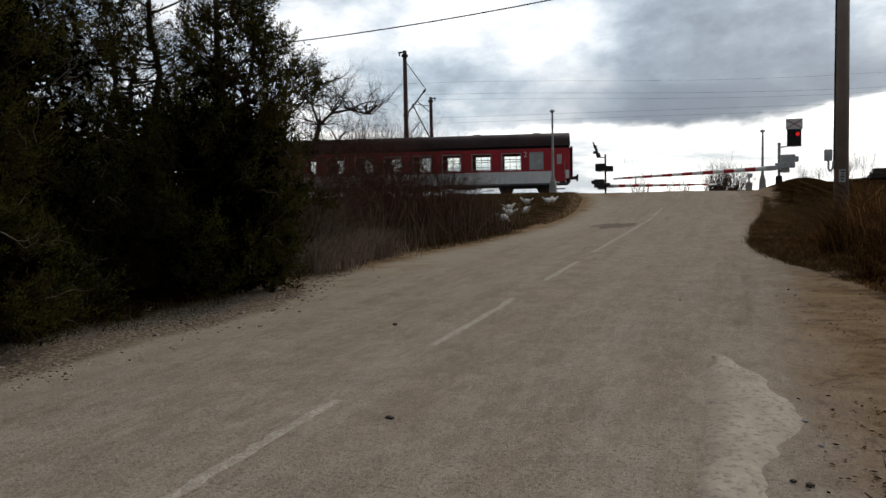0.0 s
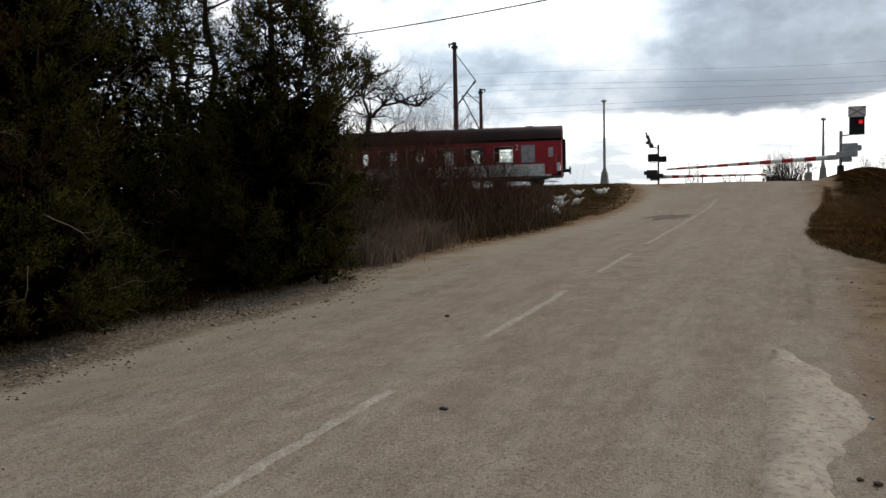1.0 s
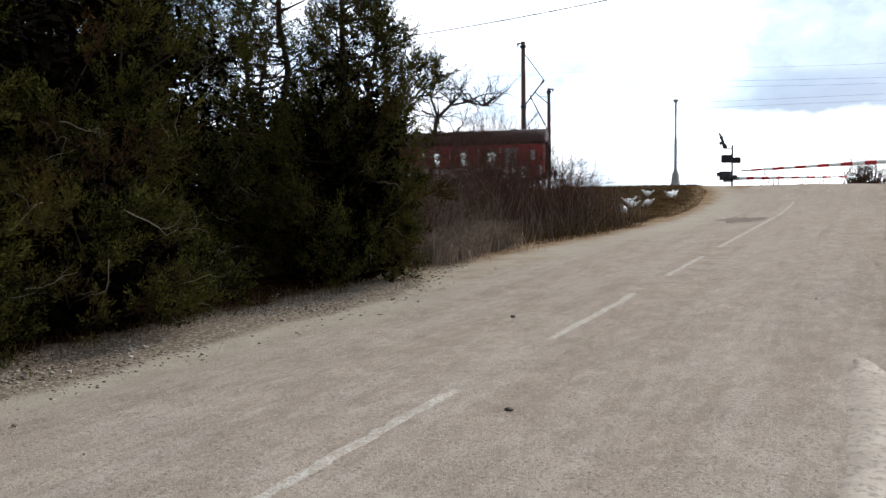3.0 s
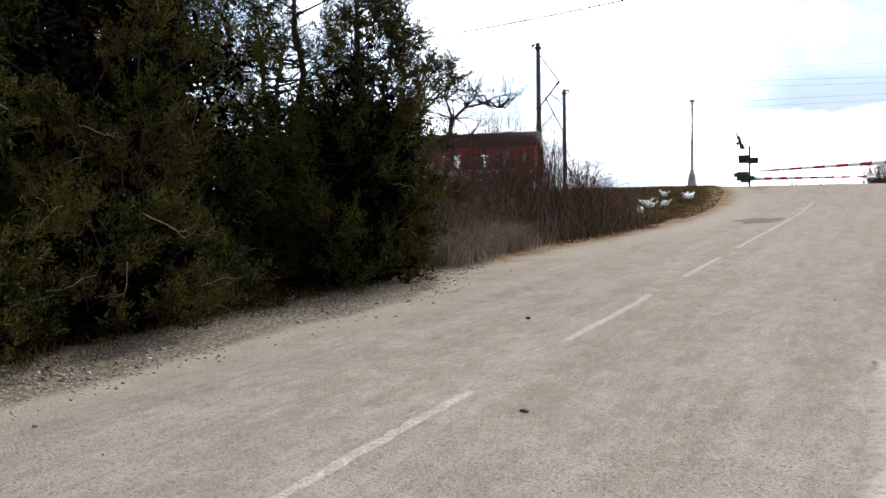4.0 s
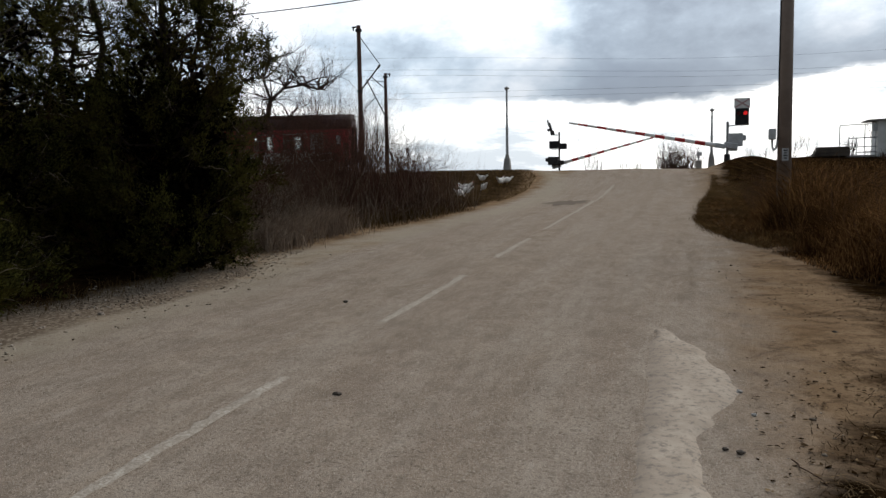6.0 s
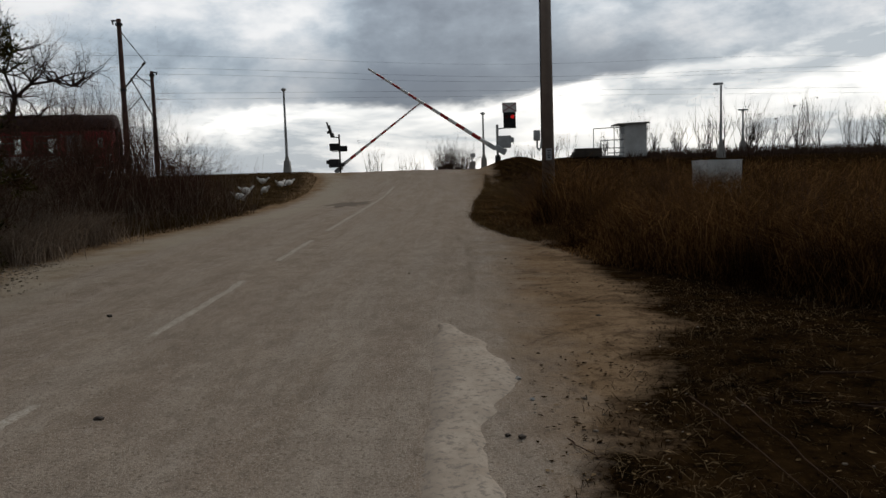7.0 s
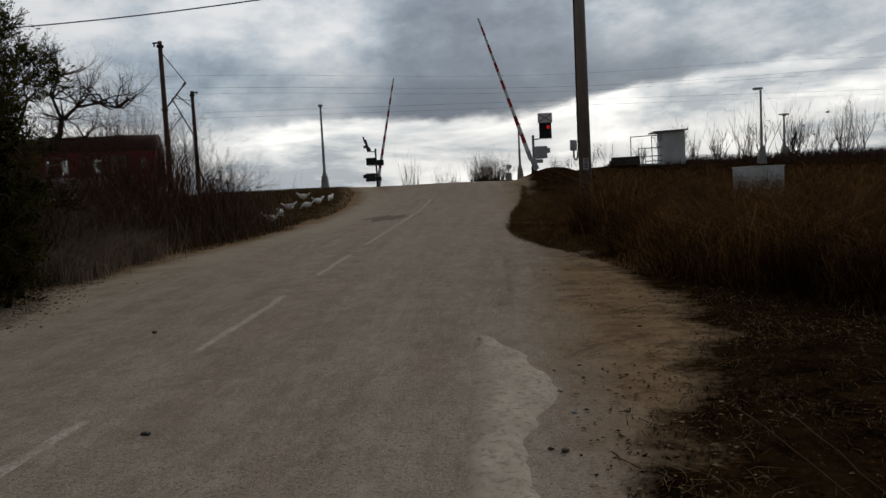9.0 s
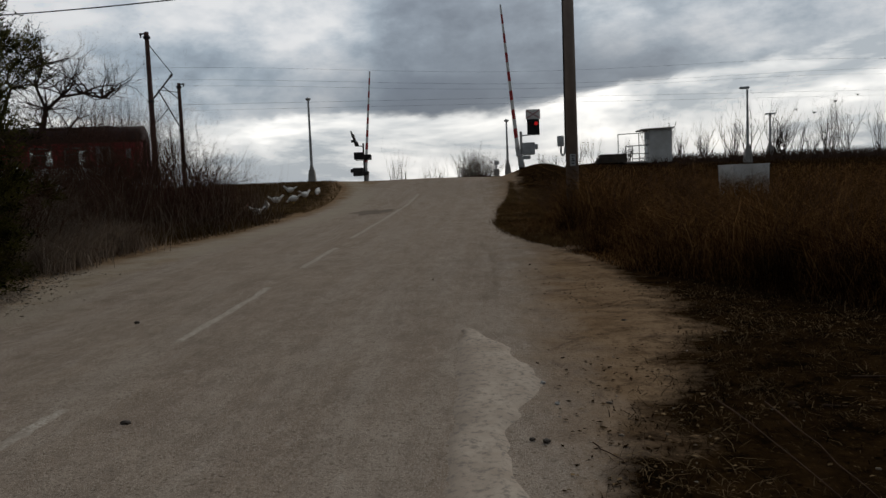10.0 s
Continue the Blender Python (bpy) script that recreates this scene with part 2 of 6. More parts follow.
M_RUBBER = worn("black_rubber", (0.02, 0.02, 0.02), (0.012, 0.012, 0.012), 5, 0.8)
M_FRAME = worn("aluminium_window_frame", (0.50, 0.49, 0.47), (0.34, 0.33, 0.31), 5, 0.5, 0.5)
M_SEAT = worn("brown_seat_cloth", (0.14, 0.07, 0.05), (0.08, 0.045, 0.035), 5, 0.9)
M_BALLAST = worn("ballast_stone", (0.22, 0.19, 0.165), (0.10, 0.085, 0.07), 9, 0.95, 0, 0.2, 1.0)
M_RAIL = worn("rusty_rail", (0.17, 0.095, 0.06), (0.10, 0.06, 0.045), 4, 0.6, 0.6)
M_TIMBER = worn("old_sleeper_timber", (0.10, 0.08, 0.062), (0.05, 0.04, 0.033), 2, 0.9)
M_WIRE = worn("black_cable", (0.03, 0.03, 0.03), (0.02, 0.02, 0.02), 2, 0.6, 0.2)
M_BARK = worn("dark_bark", (0.060, 0.045, 0.036), (0.026, 0.020, 0.017), 6, 0.95, 0, 0.0, 0.8)
M_TWIG = worn("brown_twig", (0.115, 0.072, 0.052), (0.060, 0.038, 0.028), 3, 0.95, 0, 0.0, 0.2)
M_GLASS = None


def glass():
    m = Mat("window_glass", 0.03)
    m.bsdf.inputs["Transmission Weight"].default_value = 1.0
    m.bsdf.inputs["IOR"].default_value = 1.03
    m.color((0.93, 0.96, 0.95))
    return m.m


M_GLASS = glass()


def let_light_through(m, col, share):
    """Thin leaves and straw glow when lit from behind."""
    tr = m.node("ShaderNodeBsdfTranslucent")
    m.put(tr.inputs["Color"], col)
    mx = m.node("ShaderNodeMixShader")
    mx.inputs[0].default_value = share
    out = next(n for n in m.nt.nodes if n.type == "OUTPUT_MATERIAL")
    m.nt.links.new(m.bsdf.outputs[0], mx.inputs[1])
    m.nt.links.new(tr.outputs[0], mx.inputs[2])
    m.nt.links.new(mx.outputs[0], out.inputs[0])


def leafy(name, a, b, c, thin=0.0, patch=1.3, share=0.8):
    """Foliage or straw that differs from piece to piece."""
    m = Mat(name, 1.0, 0, 0.0)
    col = m.ramp(m.island(), (0.0, a), (0.55, b), (1.0, c))
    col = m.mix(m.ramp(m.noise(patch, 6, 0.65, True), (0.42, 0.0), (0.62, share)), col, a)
    m.color(col)
    if thin:
        let_light_through(m, col, thin)
    return m.m




def juniper_material():
    m = Mat("juniper_foliage", 1.0, 0, 0.0)
    # noise paints lit plume tips and near-black shaded hollows into the colour
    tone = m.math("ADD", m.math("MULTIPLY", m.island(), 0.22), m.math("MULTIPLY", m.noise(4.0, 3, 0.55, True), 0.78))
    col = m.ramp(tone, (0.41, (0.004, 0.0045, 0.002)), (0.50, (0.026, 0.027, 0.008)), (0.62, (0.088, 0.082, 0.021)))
    warm = m.ramp(m.noise(1.5, 5, 0.65, True), (0.46, 0.0), (0.64, 1.0))
    col = m.mix(m.math("MULTIPLY", warm, 0.45), col, (0.095, 0.078, 0.016))
    col = m.mix(m.math("MULTIPLY", m.ramp(m.noise(0.8, 4, 0.6, True), (0.55, 0.0), (0.7, 1.0)), 0.5), col, (0.062, 0.036, 0.012))
    m.color(col)
    let_light_through(m, col, 0.15)
    return m.m


M_JUNIPER = juniper_material()
# inner foliage: the crown's deep shade is put into its near-black colour
M_INNERSHADE = leafy("juniper_shaded_inner_foliage", (0.003, 0.0025, 0.0015), (0.006, 0.005, 0.003), (0.012, 0.009, 0.005))
M_RUSTLEAF = leafy("juniper_dead_foliage", (0.03, 0.018, 0.008), (0.05, 0.028, 0.012), (0.075, 0.045, 0.02))
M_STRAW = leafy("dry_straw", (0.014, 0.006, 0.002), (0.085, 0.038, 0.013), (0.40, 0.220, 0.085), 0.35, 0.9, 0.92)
M_LITTERSTRAW = leafy("trodden_straw", (0.010, 0.005, 0.002), (0.032, 0.018, 0.008), (0.26, 0.175, 0.095))
M_PALESTRAW = leafy("pale_dead_grass", (0.12, 0.086, 0.062), (0.23, 0.172, 0.128), (0.36, 0.285, 0.215), 0.2)
M_REDTWIG = worn("red_brown_twig", (0.120, 0.062, 0.044), (0.060, 0.032, 0.024), 3, 0.95, 0, 0.0, 0.2)
M_THICKET = worn("grey_brown_twig", (0.125, 0.070, 0.047), (0.058, 0.032, 0.022), 3, 0.95, 0, 0.0, 0.2)
M_DEADTWIG = worn("bleached_dead_twig", (0.26, 0.21, 0.16), (0.13, 0.10, 0.075), 3, 0.95, 0, 0.0, 0.2)
M_SHORTGRASS = leafy("short_winter_grass", (0.052, 0.031, 0.012), (0.108, 0.067, 0.027), (0.19, 0.124, 0.056), 0.25)


def lamp_red():
    m = Mat("red_signal_lens", 0.2)
    m.color((0.5, 0.01, 0.01))
    m.bsdf.inputs["Emission Color"].default_value = (1, 0.03, 0.03, 1)
    m.bsdf.inputs["Emission Strength"].default_value = 0.40
    return m.m


M_REDLENS = lamp_red()
M_DARKLENS = worn("dark_red_lens", (0.10, 0.008, 0.008), (0.06, 0.006, 0.006), 5, 0.2)

# ---------------------------------------------------------------- mesh helpers


def finish(name, me, mat, parent=None, label="", smooth=False):
    me.materials.append(mat)
    if smooth:
        me.polygons.foreach_set("use_smooth", [True] * len(me.polygons))
    ob = new(name, me)
    ob.parent = parent
    if label:
        tagged(ob, label)
    return ob


def part(name, bm, mat, parent=None, label="", smooth=False):
    me = bpy.data.meshes.new(name)
    bm.to_mesh(me)
    bm.free()
    return finish(name, me, mat, parent, label, smooth)


def arrays(name, verts, faces, mat, parent=None, label="", smooth=False):
    """A mesh from numpy arrays: verts (n, 3), faces (m, 3 or 4)."""
    me = bpy.data.meshes.new(name)
    verts, faces = np.asarray(verts, np.float32), np.asarray(faces, np.int32)
    k = faces.shape[1]
    me.vertices.add(len(verts))
    me.vertices.foreach_set("co", verts.ravel())
    me.loops.add(faces.size)
    me.loops.foreach_set("vertex_index", faces.ravel())
    me.polygons.add(len(faces))
    me.polygons.foreach_set("loop_start", np.arange(0, faces.size, k, dtype=np.int32))
    me.update(calc_edges=True)
    me.validate()
    return finish(name, me, mat, parent, label, smooth)


def empty(name, m=None, label="", category="", group="", kind=""):
    ob = new(name)
    if m is not None:
        ob.matrix_basis = m
    return tagged(ob, label, category, group, kind)


def box(bm, c, s, bevel=0.0, m=None):
    """A box of centre c and size s, with broken edges."""
    r = bmesh.ops.create_cube(bm, size=1.0, matrix=Matrix.Translation(c) @ Matrix.Diagonal((*s, 1)))
    vs = r["verts"]
    if bevel:
        es = list({e for v in vs for e in v.link_edges})
        out = bmesh.ops.bevel(bm, geom=es, offset=bevel, segments=1, affect="EDGES", profile=0.5)
        vs = list({v for f in out["faces"] for v in f.verts} | {v for v in vs if v.is_valid})
    if m is not None:
        bmesh.ops.transform(bm, matrix=m, verts=[v for v in vs if v.is_valid])
    return bm


def rod(bm, a, b, r0, r1=None, sides=8):
    """A capped cone from a to b."""
    a, b = Vector(a), Vector(b)
    d = b - a
    m = Matrix.Translation((a + b) / 2) @ d.to_track_quat("Z", "Y").to_matrix().to_4x4()
    bmesh.ops.create_cone(bm, cap_ends=True, segments=sides, radius1=r0, radius2=r0 if r1 is None else r1, depth=d.length, matrix=m)
    return bm


def B():
    return bmesh.new()


def tubes(lines, sides=5):
    """Swept tubes along many lines of (points, radii); returns verts and quads."""
    V, F, n0 = [], [], 0
    ang = np.linspace(0, 2 * np.pi, sides, endpoint=False)
    ca, sa = np.cos(ang), np.sin(ang)
    for pts, rad in lines:
        p = np.asarray(pts, float)
        t = np.gradient(p, axis=0)
        t /= np.linalg.norm(t, axis=1)[:, None] + 1e-9
        ref = np.where(np.abs(t[:, 2:3]) > 0.8, np.array([[1.0, 0, 0]]), np.array([[0, 0, 1.0]]))
        u = np.cross(t, ref)
        u /= np.linalg.norm(u, axis=1)[:, None] + 1e-9
        w = np.cross(t, u)
        r = np.asarray(rad, float)[:, None, None]
        ring = p[:, None, :] + r * (u[:, None, :] * ca[None, :, None] + w[:, None, :] * sa[None, :, None])
        k = len(p)
        V.append(ring.reshape(-1, 3))
        i = np.arange(k - 1)[:, None] * sides
        j = np.arange(sides)[None, :]
        j2 = (j + 1) % sides
        F.append(np.stack([i + j, i + j2, i + sides + j2, i + sides + j], -1).reshape(-1, 4) + n0)
        n0 += k * sides
    return np.concatenate(V), np.concatenate(F)


# ---------------------------------------------------------------- the lie of the land
SKEW = 0.222                           # the railway crosses the road on the skew
LINE_X, LEFT_X, RIGHT_X = -2.58, -5.40, 0.18


def smooth(a, b, x):
    u = np.clip((np.asarray(x, float) - a) / (b - a), 0, 1)
    return u * u * (3 - 2 * u)


def road_profile(s):
    s = np.asarray(s, float)
    h = np.where(s < 26, 0.03 * np.maximum(s, -30), 0.78) + (np.clip(s, 26, 50) - 26) * 0.005 * (s > 26)
    h = h + 1.12 * smooth(25, 46, s)
    return h - 2.2 * smooth(66, 110, s)


def land(x, y):
    x, y = np.asarray(x, float), np.asarray(y, float)
    w = smooth(18, 44, y)
    s = y - SKEW * (np.clip(x, -120, 120) - LINE_X) * w
    h = road_profile(s)
    up = smooth(36, 46, s) * (1 - smooth(64, 80, s))
    h = h + up * (0.50 * smooth(1.5, 8, x) + 0.08 * smooth(-6.0, -9.5, x))
    h = h + 0.92 * np.exp(-(((x - 3.1) / 1.9) ** 2 + ((y - 38) / 2.2) ** 2))          # spoil heap by the barrier
    h = h + 0.12 * smooth(-6.0, -8.5, x) * (1 - smooth(24, 34, y))
    h = h + 0.10 * smooth(2.0, 5.0, x - 0.0) * smooth(7, 11, y)
    return h


def land1(x, y):
    return float(land(x, y))


def jitter(x, y, f, seed=0.0):
    """Cheap smooth unevenness."""
    return (np.sin(x * f + 1.3 * np.sin(y * f * 0.7 + seed)) + np.sin(y * f * 1.13 + 1.7 * np.sin(x * f * 0.61 + seed * 2.1)) + np.sin((x + y) * f * 0.47 + seed)) / 3


def spread(fine_lo, fine_hi, step, far):
    mid = np.arange(fine_lo, fine_hi + step / 2, step)
    out, d = [], step
    p = fine_hi
    while p < far:
        d *= 1.12
        p += d
        out.append(p)
    lo, d = [], step
    p = fine_lo
    while p > -far:
        d *= 1.12
        p -= d
        lo.append(p)
    return np.array(lo[::-1] + list(mid) + out)


def grass_edge(y):
    """x of the tall grass's front on the right of the road, at y."""
    return np.interp(y, [4.5, 6.4, 7.2, 7.9, 9.1, 10.2, 12.5, 15.2, 18, 24, 32, 40], [9.0, 5.2, 3.7, 3.15, 2.65, 1.95, 1.45, 0.75, 0.45, 0.7, 1.3, 1.6])


def left_edge(y):
    """x where the verge begins on the left of the road."""
    return np.interp(y, [-10, 4, 6, 8.5, 11, 13, 16, 19, 25, 32, 38, 44], [-6.2, -6.4, -6.4, -6.2, -6.9, -6.7, -6.5, -6.0, -5.6, -5.9, -6.6, -8.2])


def sheet(name, xs, ys, lift=0.0):
    X, Y = np.meshgrid(xs, ys)
    Z = land(X, Y)
    near = np.exp(-((X / 25) ** 2 + ((Y - 10) / 40) ** 2))
    Z = Z + 0.012 * jitter(X, Y, 1.9, 1.0) * near + 0.006 * jitter(X, Y, 5.3, 2.0) * near
    onroad = smooth(LEFT_X - 0.3, LEFT_X + 0.5, X) * (1 - smooth(RIGHT_X - 0.3, RIGHT_X + 0.4, X))
    Z = Z + 0.03 * (1 - ((X - LINE_X) / 2.9) ** 2) * onroad * (np.abs(X - LINE_X) < 2.9)
    # ruts in the side track
    side = smooth(0.3, 1.2, X) * (1 - smooth(0, 1.5, X - grass_edge(Y)))
    Z = Z + side * (0.012 * jitter(X * 0.5, Y * 1.6, 2.1, 4.0) + 0.010 * jitter(X, Y, 9.0, 3.0))
    if lift:
        wav = 0.10 * jitter(X * 0.3, Y, 2.4, 5.0) + 0.05 * jitter(X * 0.3, Y, 6.1, 6.0)
        inner = np.minimum(X - LEFT_X + wav, RIGHT_X - X + wav)
        Z = Z - 0.012 + (lift + 0.012) * smooth(-0.05, 0.55, inner)
    V = np.stack([X, Y, Z], -1).reshape(-1, 3)
    ny, nx = X.shape
    i = (np.arange(ny - 1)[:, None] * nx + np.arange(nx - 1)[None, :])
    F = np.stack([i, i + 1, i + nx + 1, i + nx], -1).reshape(-1, 4)
    ob = arrays(name, V, F, M_GROUND, smooth=True)
    rut = np.interp(Y, [8.3, 9.6, 11.3, 14.5, 18], [0.10, 0.24, 0.30, 0.05, 0.0])
    at = {
        "rut": 0.7 * np.exp(-((X - rut) / 0.11) ** 2) * smooth(7.9, 8.6, Y) * (1 - smooth(13.5, 17, Y))
        + np.exp(-((Y - 7.75 - 0.12 * np.sin(1.7 * X)) / 0.11) ** 2) * smooth(0.5, 1.0, X) * (1 - smooth(2.2, 2.8, X))
        + np.exp(-((Y - 6.45 - 0.10 * np.sin(2.3 * X)) / 0.10) ** 2) * smooth(0.8, 1.2, X) * (1 - smooth(1.8, 2.3, X)),
        "road": smooth(LEFT_X - 0.8, LEFT_X + 0.6, X) * (1 - smooth(RIGHT_X - 0.35, RIGHT_X + 1.3, X) * (1 - 0.35 * smooth(8, 14, Y))),
        "dust": np.maximum(np.exp(-((X - left_edge(Y) - 0.9) / 0.95) ** 2) * 0.75, 0.30 * np.exp(-((X - 0.5) / 0.7) ** 2)) + 0.25 * np.exp(-((X + 1.4) / 0.5) ** 2),
        "gravel": smooth(-0.6, 0.3, left_edge(Y) + 0.70 - X) * (1 - smooth(-0.1, 0.8, left_edge(Y) - 0.7 - X)) * (1 - smooth(9, 14, Y)) * 0.74,
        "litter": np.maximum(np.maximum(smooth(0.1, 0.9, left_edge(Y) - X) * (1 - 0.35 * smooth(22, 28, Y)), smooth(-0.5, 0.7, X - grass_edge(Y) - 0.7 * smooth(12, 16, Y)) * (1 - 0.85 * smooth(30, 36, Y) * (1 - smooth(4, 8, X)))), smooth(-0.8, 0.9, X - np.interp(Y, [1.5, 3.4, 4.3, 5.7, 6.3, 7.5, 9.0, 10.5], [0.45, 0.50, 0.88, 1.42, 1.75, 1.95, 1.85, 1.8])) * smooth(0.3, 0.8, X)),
    }
    for k, v in at.items():
        a = ob.data.attributes.new(k, "FLOAT", "POINT")
        a.data.foreach_set("value", np.asarray(v, np.float32).ravel())
    return ob


def build_land():
    xs = spread(-10, 8, 0.14, 3500)
    ys = spread(1.5, 24, 0.14, 4000)
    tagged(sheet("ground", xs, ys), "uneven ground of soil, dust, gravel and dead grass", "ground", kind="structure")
    rx = np.concatenate([np.linspace(LEFT_X, RIGHT_X, 48)])
    ry = np.concatenate([np.arange(-6, 24, 0.14), np.arange(24, 75, 0.4)])
    tagged(sheet("road", rx, ry, 0.012), "worn dusty grey asphalt road climbing to the crossing", "road", kind="structure")


def road_z(x, y):
    return land1(x, y) + 0.012 + 0.03 * max(0, 1 - ((x - LINE_X) / 2.9) ** 2) + 0.012 * float(jitter(np.array(x), np.array(y), 1.9, 1.0)) + 0.006 * float(jitter(np.array(x), np.array(y), 5.3, 2.0))


def build_dashes():
    rng = np.random.default_rng(4)
    for y0, y1 in ((2.4, 4.75), (6.6, 9.5), (11.3, 14.1), (15.7, 33.0)):
        n = int((y1 - y0) / 0.09) + 1
        ys = np.linspace(y0, y1, n)
        wl = 0.065 + 0.012 * rng.standard_normal(n)
        wr = 0.065 + 0.012 * rng.standard_normal(n)
        V = []
        for y, a, b in zip(ys, wl, wr):
            for x in (LINE_X - a, LINE_X, LINE_X + b):
                V.append((x, y, road_z(x, y) + (0.004 if x == LINE_X else -0.002)))
        i = np.arange(n - 1)[:, None] * 3 + np.arange(2)[None, :]
        F = np.stack([i, i + 1, i + 4, i + 3], -1).reshape(-1, 4)
        tagged(arrays("road_marking", V, F, M_LINE), "worn white dash painted along the middle of the road", "road marking", "centre line dashes", "structure")


build_land()
build_dashes()

# ---------------------------------------------------------------- plants


def grow(lines, rng, p, d, length, r, depth, spread_=0.6, lift=0.25, kids=3, wobble=0.18, shrink=0.62, tips=None):
    """Adds one limb and its twigs to lines."""
    n = 5 if depth > 0 else 4
    pts, rad = [np.array(p, float)], [r]
    d = np.array(d, float)
    d /= np.linalg.norm(d)
    for k in range(1, n):
        d = d + wobble * rng.standard_normal(3) + np.array([0, 0, lift * 0.25])
        d /= np.linalg.norm(d)
        pts.append(pts[-1] + d * length / (n - 1))
        rad.append(r * (1 - 0.55 * k / (n - 1)))
    lines.append((pts, rad))
    if tips is not None and depth <= 1:
        tips.append((pts[-1], d))
    if depth <= 0:
        return
    for k in range(kids):
        i = 1 + int(rng.integers(0, n - 1)) if k else n - 1
        e = d + spread_ * rng.standard_normal(3)
        e[2] += lift
        grow(lines, rng, pts[i], e, length * shrink * rng.uniform(0.75, 1.2), rad[i] * 0.62, depth - 1, spread_, lift, kids, wobble, shrink, tips)


def sprays(rng, tips, per, size, droop=0.2, width=0.3, around=0.25, wild=0.45):
    """Many small bent leaf sprays round the tips; returns verts and quads."""
    T = np.array([t[0] for t in tips])
    D = np.array([t[1] for t in tips])
    P = np.repeat(T, per, 0)
    D = np.repeat(D, per, 0)
    n = len(P)
    off = rng.standard_normal((n, 3)) * around
    P = P + off
    d = D * 0.7 + off / (around + 1e-6) * wild + rng.standard_normal((n, 3)) * wild + np.array([0, 0, 0.15])
    d /= np.linalg.norm(d, axis=1)[:, None]
    L = size * rng.uniform(0.5, 1.4, (n, 1))
    s = np.cross(d, rng.standard_normal((n, 3)))
    s /= np.linalg.norm(s, axis=1)[:, None]
    w = L * width * rng.uniform(0.6, 1.2, (n, 1))
    mid = P + d * L * 0.5
    tip = P + d * L - np.array([0, 0, 1]) * L * droop
    V = np.stack([P, mid + s * w, tip, mid - s * w], 1).reshape(-1, 3)
    return V, np.arange(n * 4).reshape(-1, 4)


def blades(rng, x, y, z, h, w, lean=0.35, bend=0.5):
    """Standing grass blades of two joints; returns verts and quads."""
    n = len(x)
    a = rng.uniform(0, 2 * np.pi, n)
    b = rng.uniform(0, 2 * np.pi, n)
    s = np.stack([np.cos(a), np.sin(a), 0 * a], -1) * w[:, None]
    l = np.stack([np.cos(b), np.sin(b), 0 * b], -1) * (h * lean * rng.uniform(0.1, 1.3, n))[:, None]
    p = np.stack([x, y, z], -1)
    up = np.array([0, 0, 1.0])
    m = p + l * 0.35 + up * (h * 0.55)[:, None]
    t = p + l * (1 + bend) + up * (h * (1 - 0.25 * lean * bend))[:, None]
    V = np.stack([p - s, p + s, m + s * 0.8, m - s * 0.8, t + s * 0.12, t - s * 0.12], 1).reshape(-1, 3)
    i = np.arange(n)[:, None] * 6
    F = np.concatenate([i + np.array([[0, 1, 2, 3]]), i + np.array([[3, 2, 4, 5]])])
    return V, F


